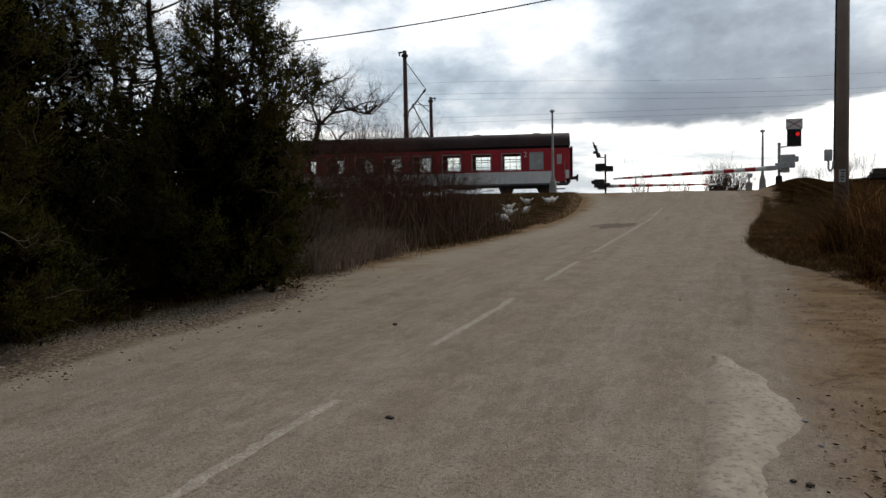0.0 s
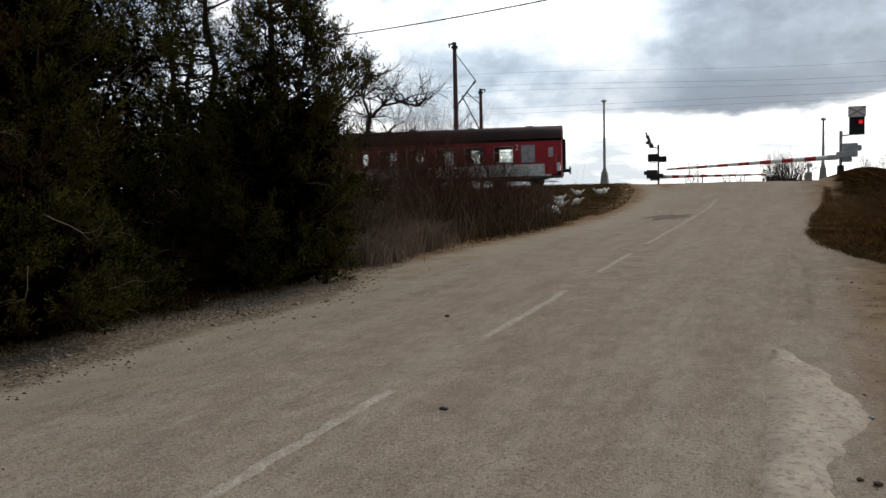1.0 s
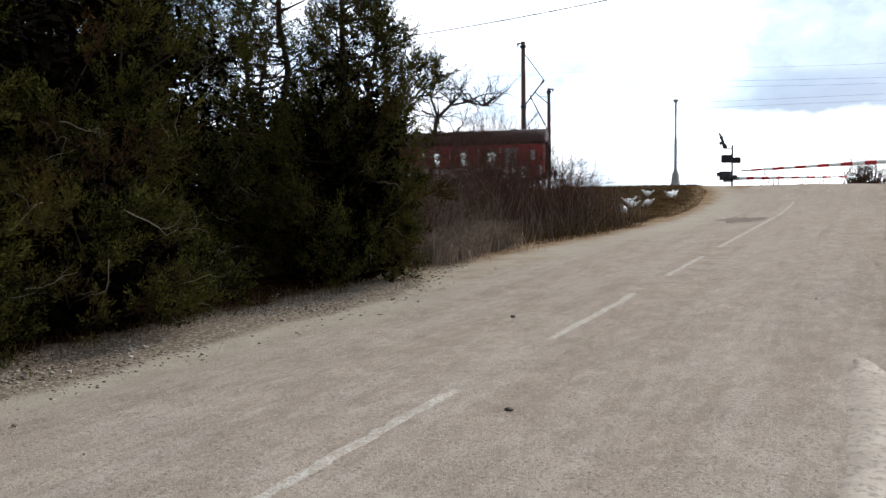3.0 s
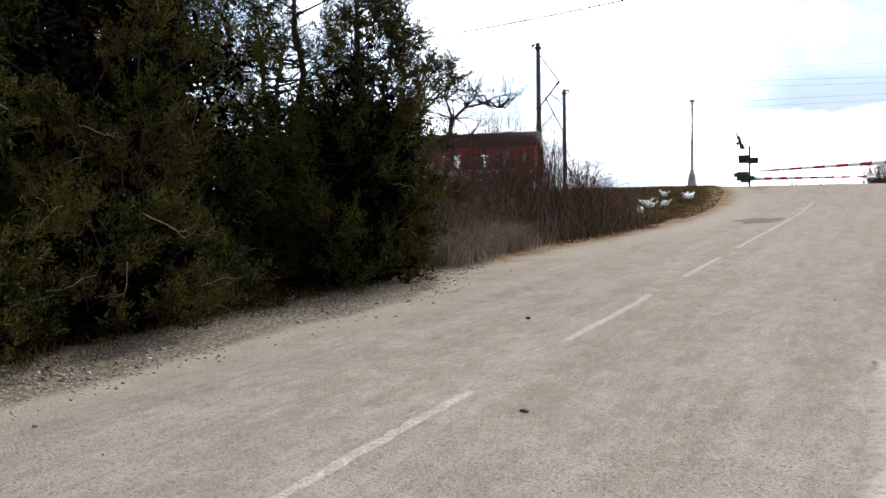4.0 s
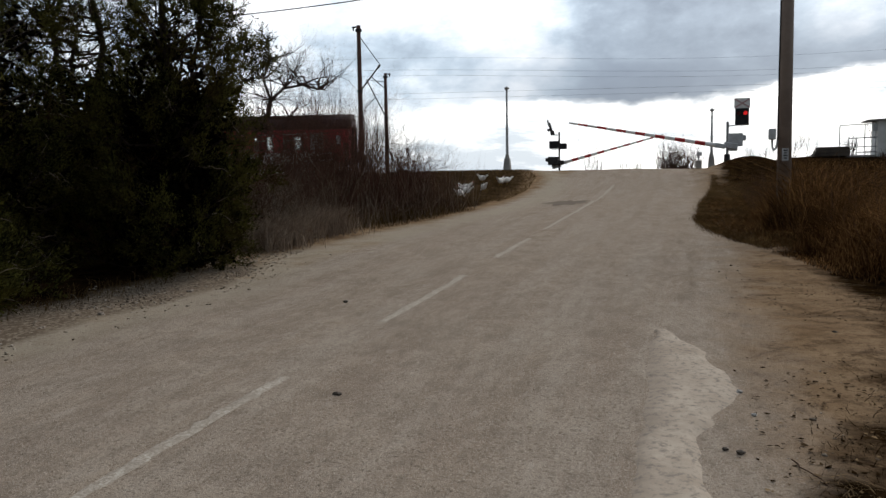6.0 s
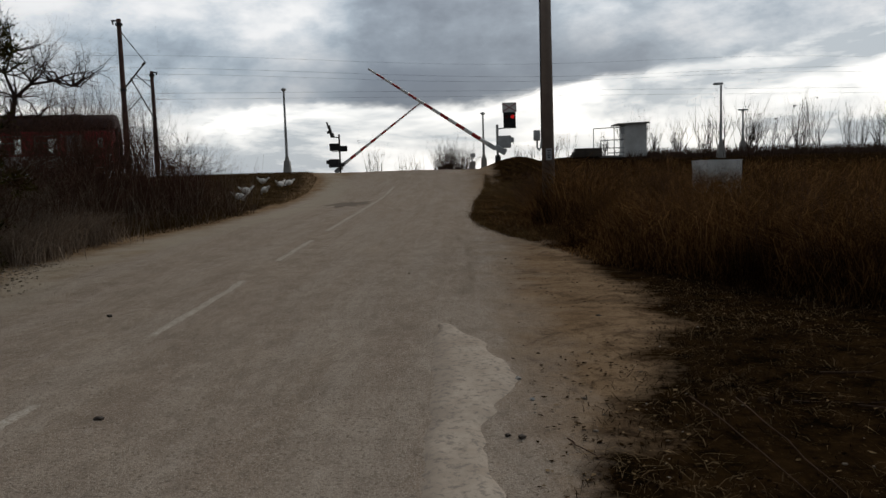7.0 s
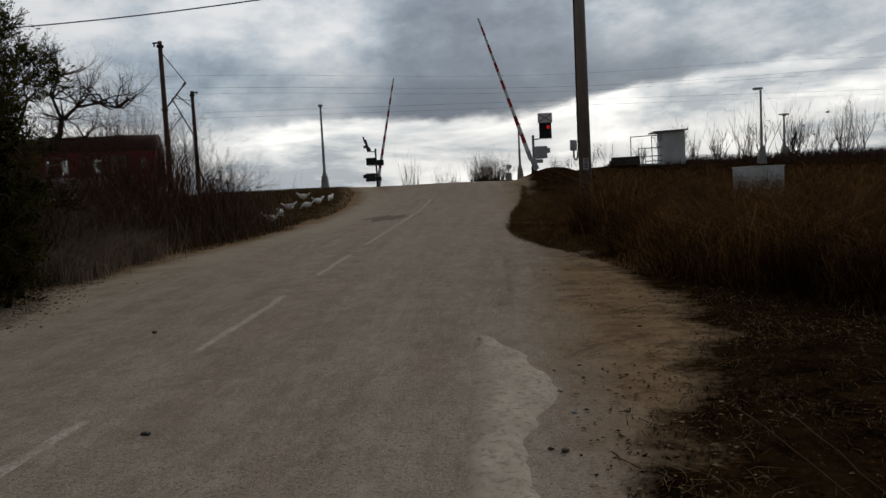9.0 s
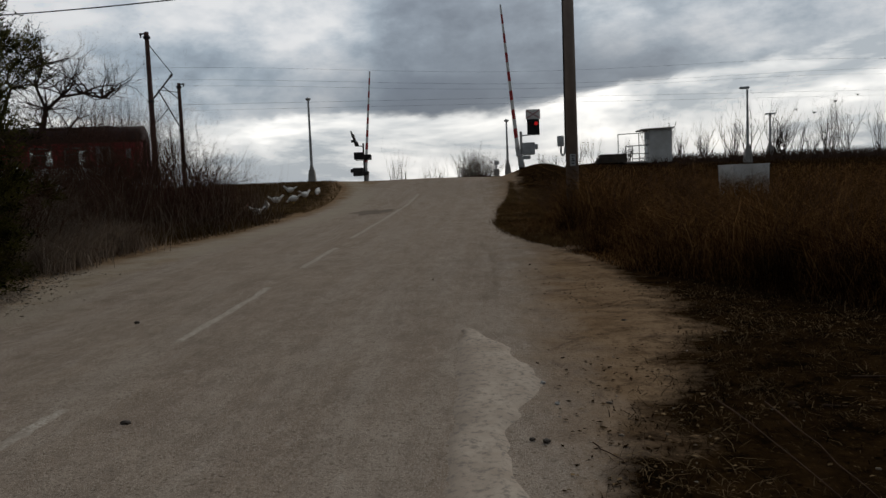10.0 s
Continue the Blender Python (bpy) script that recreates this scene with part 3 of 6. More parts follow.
def juniper(name, x, y, height, radius, seed, label, boughs=70, open_from=0.5, thin=0.5, fine=1.0, hanging=()):
    """An old shaggy juniper: several dark stems, limbs, and boughs of feathered plumes down to the ground.
    hanging: further boughs that reach out of the crown, (dx, dy, height, size)."""
    rng = np.random.default_rng(seed)
    z0 = land1(x, y) - 0.05
    ob = empty(name, Matrix.Translation((x, y, z0)), label, "tree", "roadside junipers")
    trunk, limbs, plumes, dead, inner, bare = [], [], [], [], [], []
    axes = []
    for k in range(3):
        a = rng.uniform(0, 2 * np.pi) if k else 0.0
        lean = rng.uniform(0.03, 0.12) if k else 0.02
        top = height * (1.0 if k == 0 else rng.uniform(0.72, 0.93))
        hs = np.linspace(0, top, 9)
        b = 0.22 if k else 0.0
        pts = np.array([(math.cos(a) * (b + lean * h) + 0.05 * rng.standard_normal(), math.sin(a) * (b + lean * h) + 0.05 * rng.standard_normal(), h) for h in hs])
        trunk.append((pts, [(0.10 if k == 0 else 0.07) * (1 - h / top) ** 1.1 + 0.010 for h in hs]))
        axes.append((pts, hs, top))
    ph = rng.uniform(0, 6.28, 4)
    spots = []
    for k in range(boughs):
        pts, hs, top = axes[int(rng.integers(0, 3))]
        f = (k + rng.random()) / boughs
        if f > open_from and rng.random() < thin:
            continue
        h = 0.12 + f * (top - 0.12)
        ang = k * 2.39996 + rng.normal(0, 0.5)
        env = radius * (1.0 if f < 0.45 else max(0.12, 1.0 - 1.15 * (f - 0.45) ** 1.1)) * (0.90 + 0.18 * math.sin(2 * ang + ph[0] + 2.2 * h) + 0.16 * math.sin(3 * ang + ph[1] - 1.4 * h))
        rr = env * rng.uniform(0.62, 1.05)
        ax = np.array([np.interp(h, hs, pts[:, i]) for i in range(3)])
        c = ax + np.array([math.cos(ang) * rr, math.sin(ang) * rr, 0.05 * rr])
        spots.append((ax, c, rng.uniform(0.17, 0.30) * (1.0 if f < open_from else 0.85), f))
    # a skirt of low boughs on the road side
    for k in range(18 if -8.2 < x < -7.2 else 0):
        ang = rng.uniform(-1.3, 1.3)
        h = rng.uniform(0.22, 0.75)
        rr = radius * rng.uniform(0.75, 1.0)
        pts, hs, top = axes[0]
        ax = np.array([np.interp(h, hs, pts[:, i]) for i in range(3)])
        spots.append((ax, ax + np.array([math.cos(ang) * rr, math.sin(ang) * rr, -0.02]), rng.uniform(0.16, 0.26), 0.05))
    for dx, dy, h, size in hanging:
        pts, hs, top = axes[0]
        ax = np.array([np.interp(h - 0.5, hs, pts[:, i]) for i in range(3)])
        spots.append((ax, np.array([dx, dy, h]), size, 0.9))
    for ax, c, size, f in spots:
        out = (c - ax) * (1, 1, 0)
        reach = np.linalg.norm(out) + 1e-6
        out /= reach
        start = ax + np.array([0, 0, -min(ax[2] * 0.5, 0.35 * reach)])
        mid = (start + c) / 2 + np.array([0, 0, -0.12 * reach]) + 0.06 * rng.standard_normal(3)
        limbs.append(([start, mid, c], [0.026, 0.016, 0.006]))
        withered = rng.random() < 0.10
        n = int(21 * (size / 0.25) ** 2)
        for q in range(n):
            u = rng.standard_normal(3)
            u /= np.linalg.norm(u)
            u = u * rng.random() ** 0.4
            tip = c + size * (u * (1.0, 1.0, 1.25) + out * 0.25)
            d = out * 0.7 + u * 0.6 + np.array([0, 0, rng.uniform(0.1, 1.1)])
            d /= np.linalg.norm(d)
            (dead if withered and rng.random() < 0.6 else plumes).append((tip, d, rng.uniform(0.15, 0.32)))
            if q % 4 == 0:
                limbs.append(([c + 0.2 * (tip - c), (tip + c) / 2 + 0.03 * rng.standard_normal(3), tip], [0.006, 0.004, 0.002]))
        if rng.random() < 0.30:
            grow(bare, rng, c + out * size * 0.5, out + rng.standard_normal(3) * 0.6, size * rng.uniform(1.0, 2.2), 0.007, 2, 0.6, 0.1, 2, 0.35, 0.6)
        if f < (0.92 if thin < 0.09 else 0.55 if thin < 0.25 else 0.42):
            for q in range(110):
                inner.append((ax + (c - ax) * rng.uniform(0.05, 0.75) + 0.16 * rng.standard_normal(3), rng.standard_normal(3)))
    arrays("trunk", *tubes(trunk, 8), M_BARK, ob, smooth=True)
    tagged(arrays("branchwork", *tubes(limbs, 4), M_BARK, ob), kind="stuff")
    if bare:
        tagged(arrays("twigwork", *tubes(bare, 4), M_DEADTWIG, ob, "bare pale grey twigs"), kind="stuff")
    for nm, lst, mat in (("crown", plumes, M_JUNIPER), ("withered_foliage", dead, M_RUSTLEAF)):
        if not lst:
            continue
        P = np.array([p for p, d, l in lst])
        D = np.array([d for p, d, l in lst])
        L = np.array([l for p, d, l in lst])
        # feathered fingers fan out of each twig, set with short scale sprays
        fingers, m = 5, int(11 * fine)
        P, D, L = np.repeat(P, fingers, 0), np.repeat(D, fingers, 0), np.repeat(L, fingers)
        E = D + 0.32 * rng.standard_normal(D.shape) + np.array([0, 0, 0.12])
        E /= np.linalg.norm(E, axis=1)[:, None]
        P, E, L = np.repeat(P, m, 0), np.repeat(E, m, 0), np.repeat(L, m)
        t = rng.random(len(P))
        w = (0.013 * (1.2 - t))[:, None] * rng.standard_normal(P.shape)
        Q = P + E * ((t - 0.15) * L)[:, None] + w
        ok = Q[:, 2] > 0.03
        V, F = sprays(rng, list(zip(Q[ok], (E * 1.3 + w * 22)[ok])), 1, 0.046, 0.03, 0.15, 0.004, 0.30)
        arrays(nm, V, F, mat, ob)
    # dead inner sprays, blackened to stand for shade between the boughs
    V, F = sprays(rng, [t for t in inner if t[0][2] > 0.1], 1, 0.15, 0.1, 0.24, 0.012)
    arrays("inner_foliage", V, F, M_INNERSHADE, ob, "dead inner foliage, coloured near black for crown shade")
    return ob


def bare_shrub(name, x, y, height, seed, label, stems=14, mat=None, fan=0.5, depth=3, r=0.012, group="bare shrubs", cat="shrub", kids=3, tangle=0.14, turn=0.36):
    rng = np.random.default_rng(seed)
    ob = empty(name, Matrix.Translation((x, y, land1(x, y) - 0.04)), label, cat, group)
    lines = []
    for k in range(stems):
        a = rng.uniform(0, 2 * np.pi)
        d = np.array([math.cos(a) * fan * rng.uniform(0.2, 1.2), math.sin(a) * fan * rng.uniform(0.2, 1.2), 1.0])
        grow(lines, rng, (rng.normal(0, 0.18), rng.normal(0, 0.18), 0), d, height * rng.uniform(0.5, 0.75), r, depth, turn, 0.30 if tangle < 0.2 else 0.26, kids, tangle, 0.6)
    V, F = tubes(lines, 3)
    arrays("crown", V, F, mat or M_TWIG, ob)
    return ob


def build_plants_left():
    # x, y, height, radius, seed, boughs, open_from, thin, fine
    specs = [(-8.05, 0.9, 6.2, 1.6, 11, 130, 0.9, 0.05, 1.0), (-7.75, 3.1, 6.6, 1.45, 12, 150, 0.9, 0.05, 1.2), (-7.75, 5.4, 7.0, 1.5, 13, 160, 0.5, 0.10, 1.2),
             (-9.2, 7.8, 7.4, 1.5, 14, 250, 0.50, 0.12, 0.9), (-6.98, 9.4, 5.9, 1.12, 15, 190, 0.42, 0.24, 1.1), (-10.9, 2.6, 7.2, 1.9, 16, 200, 0.8, 0.05, 0.5),
             (-11.2, 6.4, 7.4, 1.9, 17, 260, 0.5, 0.06, 0.6), (-9.2, 10.6, 6.9, 1.35, 18, 210, 0.40, 0.25, 0.9), (-9.3, 13.0, 4.2, 1.05, 19, 110, 0.4, 0.45, 0.7)]
    reach = [(0.81, 0.2, 3.35, 0.26), (1.03, 0.46, 3.18, 0.24), (1.11, 0.74, 3.18, 0.2), (1.03, 0.58, 2.93, 0.2), (1.03, 0.1, 2.75, 0.26), (1.14, 0.98, 3.06, 0.15), (0.76, -0.06, 3.59, 0.28), (0.91, -0.21, 2.41, 0.3), (0.81, -0.28, 3.0, 0.2)]
    for x, y, h, r, s, n, op, thin, fine in specs:
        juniper("juniper_tree", x, y, h, r, s, "dark green shaggy juniper tree with branches down to the verge", n, op, thin, fine, reach if s == 15 else ())
    # bare crooked tree behind the junipers
    rng = np.random.default_rng(31)
    x, y = -15.2, 24.0
    ob = empty("bare_tree", Matrix.Translation((x, y, land1(x, y) - 0.05)), "leafless crooked tree with twisted dark branches", "tree")
    main = [((0, 0, 0), (0.1, 0, 1.2), (0.5, 0.1, 2.1), (1.1, 0.1, 2.6), (1.6, 0.0, 3.0), (1.75, 0, 3.6)),
            ((0.1, 0, 1.2), (-0.5, 0.2, 2.2), (-0.7, 0.1, 3.4), (-0.4, 0, 4.4)), ((0.5, 0.1, 2.1), (0.4, -0.3, 3.2), (0.8, -0.2, 4.3)),
            ((1.75, 0, 3.6), (2.2, 0.1, 4.0), (2.9, 0.2, 4.1), (3.5, 0.1, 3.9)), ((1.75, 0, 3.6), (1.6, -0.2, 4.3), (1.9, -0.2, 5.0)),
            ((1.6, 0, 3.0), (2.3, 0.3, 3.0), (3.0, 0.2, 2.7))]
    trunk, twigs = [], []
    for k, pts in enumerate(main):
        r0 = (0.15, 0.09, 0.08, 0.06, 0.055, 0.04)[k]
        trunk.append((pts, list(np.linspace(r0, r0 * 0.45, len(pts)))))
        for p in pts[2 if k == 0 else 1:]:
            for j in range(9):
                grow(twigs, rng, p, rng.standard_normal(3) * (0.8, 0.8, 0.6) + np.array([0.25, 0, 0.35]), rng.uniform(0.6, 1.15), 0.030, 3, 0.6, 0.2, 3, 0.28, 0.68)
    arrays("trunk", *tubes(trunk, 7), M_BARK, ob, smooth=True)
    arrays("crown", *tubes(twigs, 3), M_BARK, ob)
    # brown thicket along the verge
    rng = np.random.default_rng(5)
    for i in range(40):
        y = 12.2 + 10.5 * (i / 39) ** 1.1 + rng.uniform(-0.3, 0.3)
        x = float(left_edge(y)) - rng.uniform(0.6, 4.6)
        tall = i % 5 == 0
        bare_shrub("bare_shrub", x, y, rng.uniform(1.6, 2.7) * (1.45 if tall else 1.0) * (1.0 if y < 20 else 0.75), 100 + i, "leafless brown roadside shrub with dense tangled twigs", 14 if tall else 17, M_THICKET, 0.8, 3, 0.013, tangle=0.30, turn=0.75)
    for i, (x, y, h) in enumerate([(-12.6, 36, 2.6), (-13.6, 36.5, 3.6), (-14.8, 37, 3.8), (-15.8, 36, 3.4)]):
        bare_shrub("bare_shrub", x, y, h, 150 + i, "leafless grey-brown shrub with stiff upright twigs", 20, M_BARK, 1.05, 3, 0.021, turn=0.5, tangle=0.22)
    for i, (x, y, h) in enumerate([(-9.0, 16.3, 3.6), (-8.5, 17.6, 3.9), (-9.6, 18.2, 4.2), (-8.7, 19.5, 4.2), (-10.4, 19.6, 4.4), (-9.5, 21.0, 4.6), (-10.9, 21.5, 4.6), (-9.9, 22.8, 4.6), (-8.6, 15.2, 3.0), (-9.4, 14.6, 3.4)]):
        bare_shrub("bare_shrub", x, y, h * 0.80, 130 + i, "tall leafless reddish-brown shrub rising over the thicket", 17, M_REDTWIG, 0.46, 3, 0.014, tangle=0.2, turn=0.42)
    # dense dark domes of brushwood behind the stalks
    for i, (x, y, h) in enumerate([(-8.0, 17.2, 2.3), (-8.6, 18.6, 2.7), (-9.4, 16.6, 2.4), (-7.6, 18.9, 1.9), (-7.3, 21.0, 1.7), (-8.0, 22.6, 1.6)]):
        bare_shrub("bare_shrub", x, y, h, 190 + i, "rounded dense dark brown leafless shrub", 34, M_REDTWIG, 0.85, 3, 0.015, tangle=0.24, turn=0.6, kids=4)
    # pale fine-twigged shrubs at the front of the thicket
    for i, (x, y, h) in enumerate([(-7.35, 13.1, 1.4), (-7.5, 13.9, 1.6)]):
        bare_shrub("bare_shrub", x, y, h, 210 + i, "pale grey-brown leafless shrub of fine matted twigs", 34, M_DEADTWIG, 0.85, 3, 0.007, tangle=0.32, turn=0.8, kids=4)
    # poplar shoots behind the railway
    for i, (x, y, h) in enumerate([(-27.0, 66, 6.2), (-29.5, 68, 7.0), (-32.5, 66, 7.2)]):
        bare_shrub("bare_shrub", x, y, h, 170 + i, "tall leafless shrub behind the railway line", 8, M_BARK, 0.5, 3, 0.065, turn=0.5, kids=4)
    # dead reeds and grass under the thicket
    rng = np.random.default_rng(8)
    n = 16000
    y = rng.uniform(11.0, 34, n)
    x = left_edge(y) - rng.exponential(1.3, n) + 0.12
    h = rng.uniform(0.10, 0.42, n) * np.clip((left_edge(y) - x) * 1.1 + 0.15, 0.12, 1.0) * np.where(y > 22.5, 0.12, 1.0)
    V, F = blades(rng, x, y, land(x, y) - 0.02, h, rng.uniform(0.003, 0.008, n), 0.45)
    tagged(arrays("dead_grass", V, F, M_SHORTGRASS), "brownish dead grass along the roadside verge", "grass", kind="stuff")
    lines = []
    for k in range(260):
        yy = rng.uniform(12.5, 23)
        xx = float(left_edge(yy)) - abs(rng.normal(0.3, 0.45)) - 0.1
        grow(lines, rng, (xx, yy, land1(xx, yy)), (rng.normal(0, 0.28), rng.normal(0, 0.28), 1), rng.uniform(0.5, 1.3), 0.008, 1, 0.4, 0.3, 2, 0.12, 0.5)
    tagged(arrays("dead_stalks", *tubes(lines, 3), M_PALESTRAW), "pale dead stalks in front of the bare shrubs", "weeds", kind="stuff")
    n = 2600
    y = rng.uniform(2.0, 12.5, n)
    x = left_edge(y) - 0.40 + rng.normal(0, 0.20, n)
    V, F = blades(rng, x, y, land(x, y) - 0.01, rng.uniform(0.03, 0.16, n), rng.uniform(0.002, 0.004, n), 0.9)
    tagged(arrays("verge_grass", V, F, M_SHORTGRASS), "sparse yellowish grass at the foot of the junipers", "grass", kind="stuff")
    # a pale tussock of dry reed in front of the thicket
    for k, (tx, ty, hh) in enumerate([(-7.0, 12.6, 0.75), (-7.2, 13.6, 0.85), (-7.0, 14.6, 0.7), (-6.95, 12.0, 0.6)]):
        n = 1500
        a, rr = rng.uniform(0, 2 * np.pi, n), np.abs(rng.normal(0, 0.36, n))
        px, py = rr * np.cos(a), rr * np.sin(a)
        V, F = blades(rng, px, py, 0 * px, hh * rng.uniform(0.4, 1.0, n), np.full(n, 0.005), 0.7)
        ob = tagged(arrays("reed_tussock", V, F, M_PALESTRAW), "pale dry reed tussock beside the bare shrubs", "grass tussock", "reed tussocks")
        ob.matrix_basis = Matrix.Translation((tx, ty, land1(tx, ty)))


def build_plants_right():
    rng = np.random.default_rng(21)
    n = 90000
    y = 6.2 + 36 * rng.random(n) ** 1.35
    x = grass_edge(y) + np.where(rng.random(n) < 0.45, np.abs(rng.normal(0, 1.6, n)), rng.uniform(0, 1, n) * (4 + y * 0.75))
    ok = ((x - 3.1) / 2.3) ** 2 + ((y - 38) / 2.8) ** 2 > 1          # the spoil heap is bare
    x, y = x[ok], y[ok]
    n = len(x)
    clump = 0.5 + 0.5 * jitter(x, y, 2.3, 7.0)
    inside = np.clip((x - grass_edge(y) - np.interp(y, [10, 13, 20, 30], [0.05, 0.7, 1.3, 2.4]) + 0.35 * jitter(x, y, 1.7, 3.0)) / 0.7, 0.0, 1)
    h = (0.45 + 0.85 * rng.random(n) * (0.5 + 0.6 * clump)) * (0.12 + 0.88 * inside) * np.where(y > 27, 0.55, 1.0) * (1 + 0.9 * np.exp(-((x - 2.1) / 0.8) ** 2 - ((y - 16.2) / 1.8) ** 2))
    V, F = blades(rng, x, y, land(x, y) - 0.02, h, rng.uniform(0.0018, 0.0042, n) * (1 + y / 30), 0.85, 0.7)
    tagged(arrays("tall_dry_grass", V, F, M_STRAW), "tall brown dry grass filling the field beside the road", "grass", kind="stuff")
    # coarse tufts that stand out of the grass
    n = 5200
    cy = 7.0 + 20 * rng.random(130) ** 1.2
    cx = grass_edge(cy) + np.interp(cy, [10, 13, 20, 30], [0.15, 0.9, 1.6, 2.6]) + np.abs(rng.normal(0, 2.2, 130))
    k = rng.integers(0, 130, n)
    x, y = cx[k] + rng.normal(0, 0.13, n), cy[k] + rng.normal(0, 0.13, n)
    V, F = blades(rng, x, y, land(x, y) - 0.02, rng.uniform(0.4, 1.2, n), rng.uniform(0.0015, 0.0032, n), 0.75)
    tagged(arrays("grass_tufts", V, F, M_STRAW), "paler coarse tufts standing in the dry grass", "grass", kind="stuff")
    # weed stalks
    lines = []
    for k in range(1500):
        yy = 6.8 + 20 * rng.random() ** 1.2
        xx = float(grass_edge(yy)) + abs(rng.normal(0, 2.6)) + (0.3 if yy < 11 else 1.2)
        grow(lines, rng, (xx, yy, land1(xx, yy)), (rng.normal(0, 0.2), rng.normal(0, 0.2), 1), rng.uniform(0.45, 1.0), 0.003, 1, 0.5, 0.3, 3, 0.16, 0.45)
    tagged(arrays("weed_stalks", *tubes(lines, 3), M_TWIG), "dry brown weed stalks standing among the grass", "weeds", kind="stuff")
    # short grass on the bank and the verge
    n = 42000
    y = rng.uniform(13, 45, n)
    x = grass_edge(y) + np.where(rng.random(n) < 0.3, rng.normal(0.08, 0.09, n), np.abs(rng.normal(0.0, 1.1, n)))
    ok = ((x - 3.1) / 2.3) ** 2 + ((y - 38) / 2.8) ** 2 > 1
    x, y = x[ok], y[ok]
    n = len(x)
    V, F = blades(rng, x, y, land(x, y) - 0.01, rng.uniform(0.03, 0.13, n), rng.uniform(0.003, 0.006, n), 0.7)
    tagged(arrays("short_grass", V, F, M_SHORTGRASS), "short yellowish winter grass on the bank", "grass", kind="stuff")
    n = 30000
    y = rng.uniform(26, 46, n)
    x = -5.9 - 10 * rng.random(n) ** 1.3
    ok = x < left_edge(y) - 0.1
    x, y = x[ok], y[ok]
    V, F = blades(rng, x, y, land(x, y) - 0.01, rng.uniform(0.03, 0.11, len(x)), rng.uniform(0.005, 0.009, len(x)), 0.6)
    tagged(arrays("short_grass", V, F, M_SHORTGRASS), "short brownish winter grass on the railway bank", "grass", kind="stuff")
    # trodden litter by the side track
    def litter_edge(y):
        return np.interp(y, [1.5, 3.4, 4.3, 5.7, 6.3, 7.5, 9.0, 10.5], [0.45, 0.50, 0.88, 1.42, 1.75, 1.95, 1.85, 1.8])
    n = 10000
    cy = 2.2 + 6.5 * rng.random(420)
    cx = litter_edge(cy) + rng.exponential(1.3, 420) + 0.12
    k = rng.integers(0, 420, n)
    x, y = cx[k] + rng.normal(0, 0.16, n), cy[k] + rng.normal(0, 0.16, n)
    ok = x > 0.42 + 0.25 * rng.random(n)
    x, y, k = x[ok], y[ok], k[ok]
    n = len(x)
    h = rng.uniform(0.015, 0.06, n) * np.where(k % 9 == 0, 1.9, 1.0)
    V, F = blades(rng, x, y, land(x, y), h, rng.uniform(0.0012, 0.003, n), 2.4, 0.8)
    tagged(arrays("dead_grass_litter", V, F, M_LITTERSTRAW), "flattened dead grass and leaf litter beside the side track", "litter", kind="stuff")
    # fallen leaves and crumbs of bark
    n = 2600
    y = 2.2 + 7.5 * rng.random(n)
    x = litter_edge(y) + rng.normal(0.5, 0.9, n)
    ok = x > 0.35 + 0.5 * rng.random(n)
    x, y = x[ok], y[ok]
    n = len(x)
    a, s = rng.uniform(0, 6.28, n), rng.uniform(0.006, 0.018, n)
    q = np.stack([np.stack([np.cos(a + t) * s * r, np.sin(a + t) * s * r, 0.006 + 0.008 * rng.random(n)], -1) for t, r in ((0, 1.5), (1.6, 0.8), (3.1, 1.4), (4.7, 0.7))], 1)
    V = (np.stack([x, y, land(x, y)], -1)[:, None, :] + q).reshape(-1, 3)
    tagged(arrays("fallen_leaves", V, np.arange(n * 4).reshape(-1, 4), M_LITTERSTRAW), "small brown fallen leaves on the bare soil", "leaves", kind="stuff")
    # fallen stalks
    for k, (x0, y0, x1, y1) in enumerate([(1.45, 4.69, 1.54, 3.25), (1.67, 4.59, 1.70, 3.25), (2.3, 4.4, 3.2, 4.1), (2.4, 5.1, 3.3, 5.2), (2.0, 4.6, 2.9, 4.45), (0.62, 4.1, 0.72, 3.7)]):
        t = np.linspace(0, 1, 7)
        px, py = x0 + (x1 - x0) * t + 0.006 * rng.standard_normal(7), y0 + (y1 - y0) * t
        pz = land(px, py) + 0.02 + 0.02 * np.sin(t * 3 + k)
        tagged(arrays("fallen_stalk", *tubes([(np.stack([px, py, pz], -1), np.linspace(0.0042, 0.002, 7))], 5), M_TWIG), "long dry stalk lying on the dead grass", "stalk", "fallen stalks")
    # saplings along the line
    for i in range(30):
        x = 11.5 + i * 0.95 + rng.uniform(-0.5, 0.5)
        y = 53 + SKEW * x + rng.uniform(-2, 5)
        bare_shrub("sapling", x, y, rng.uniform(2.2, 4.6) * (0.75 if i < 8 else 1.0), 300 + i, "thin leafless sapling beside the railway", 8, M_BARK, 0.36, 2, 0.030, "saplings along the line", "sapling", 4)
    for i, (x, h) in enumerate([(4.6, 1.6), (5.6, 1.4), (6.6, 1.8), (7.4, 2.2), (5.0, 1.1), (8.3, 2.4)]):
        bare_shrub("sapling", x, 56, h, 340 + i, "thin leafless sapling beside the railway", 6, M_TWIG, 0.4, 2, 0.014, "saplings along the line", "sapling", 4)
    # weeds on the crest of the bank
    n = 14000
    x = 10 + 40 * rng.random(n)
    y = 44 + SKEW * x + rng.normal(0, 1.2, n)
    V, F = blades(rng, x, y, land(x, y) - 0.02, rng.uniform(0.1, 0.6, n), rng.uniform(0.008, 0.016, n), 0.4)
    tagged(arrays("bank_weeds", V, F, M_TWIG), "dark dead weeds on the crest of the railway bank", "weeds", kind="stuff")
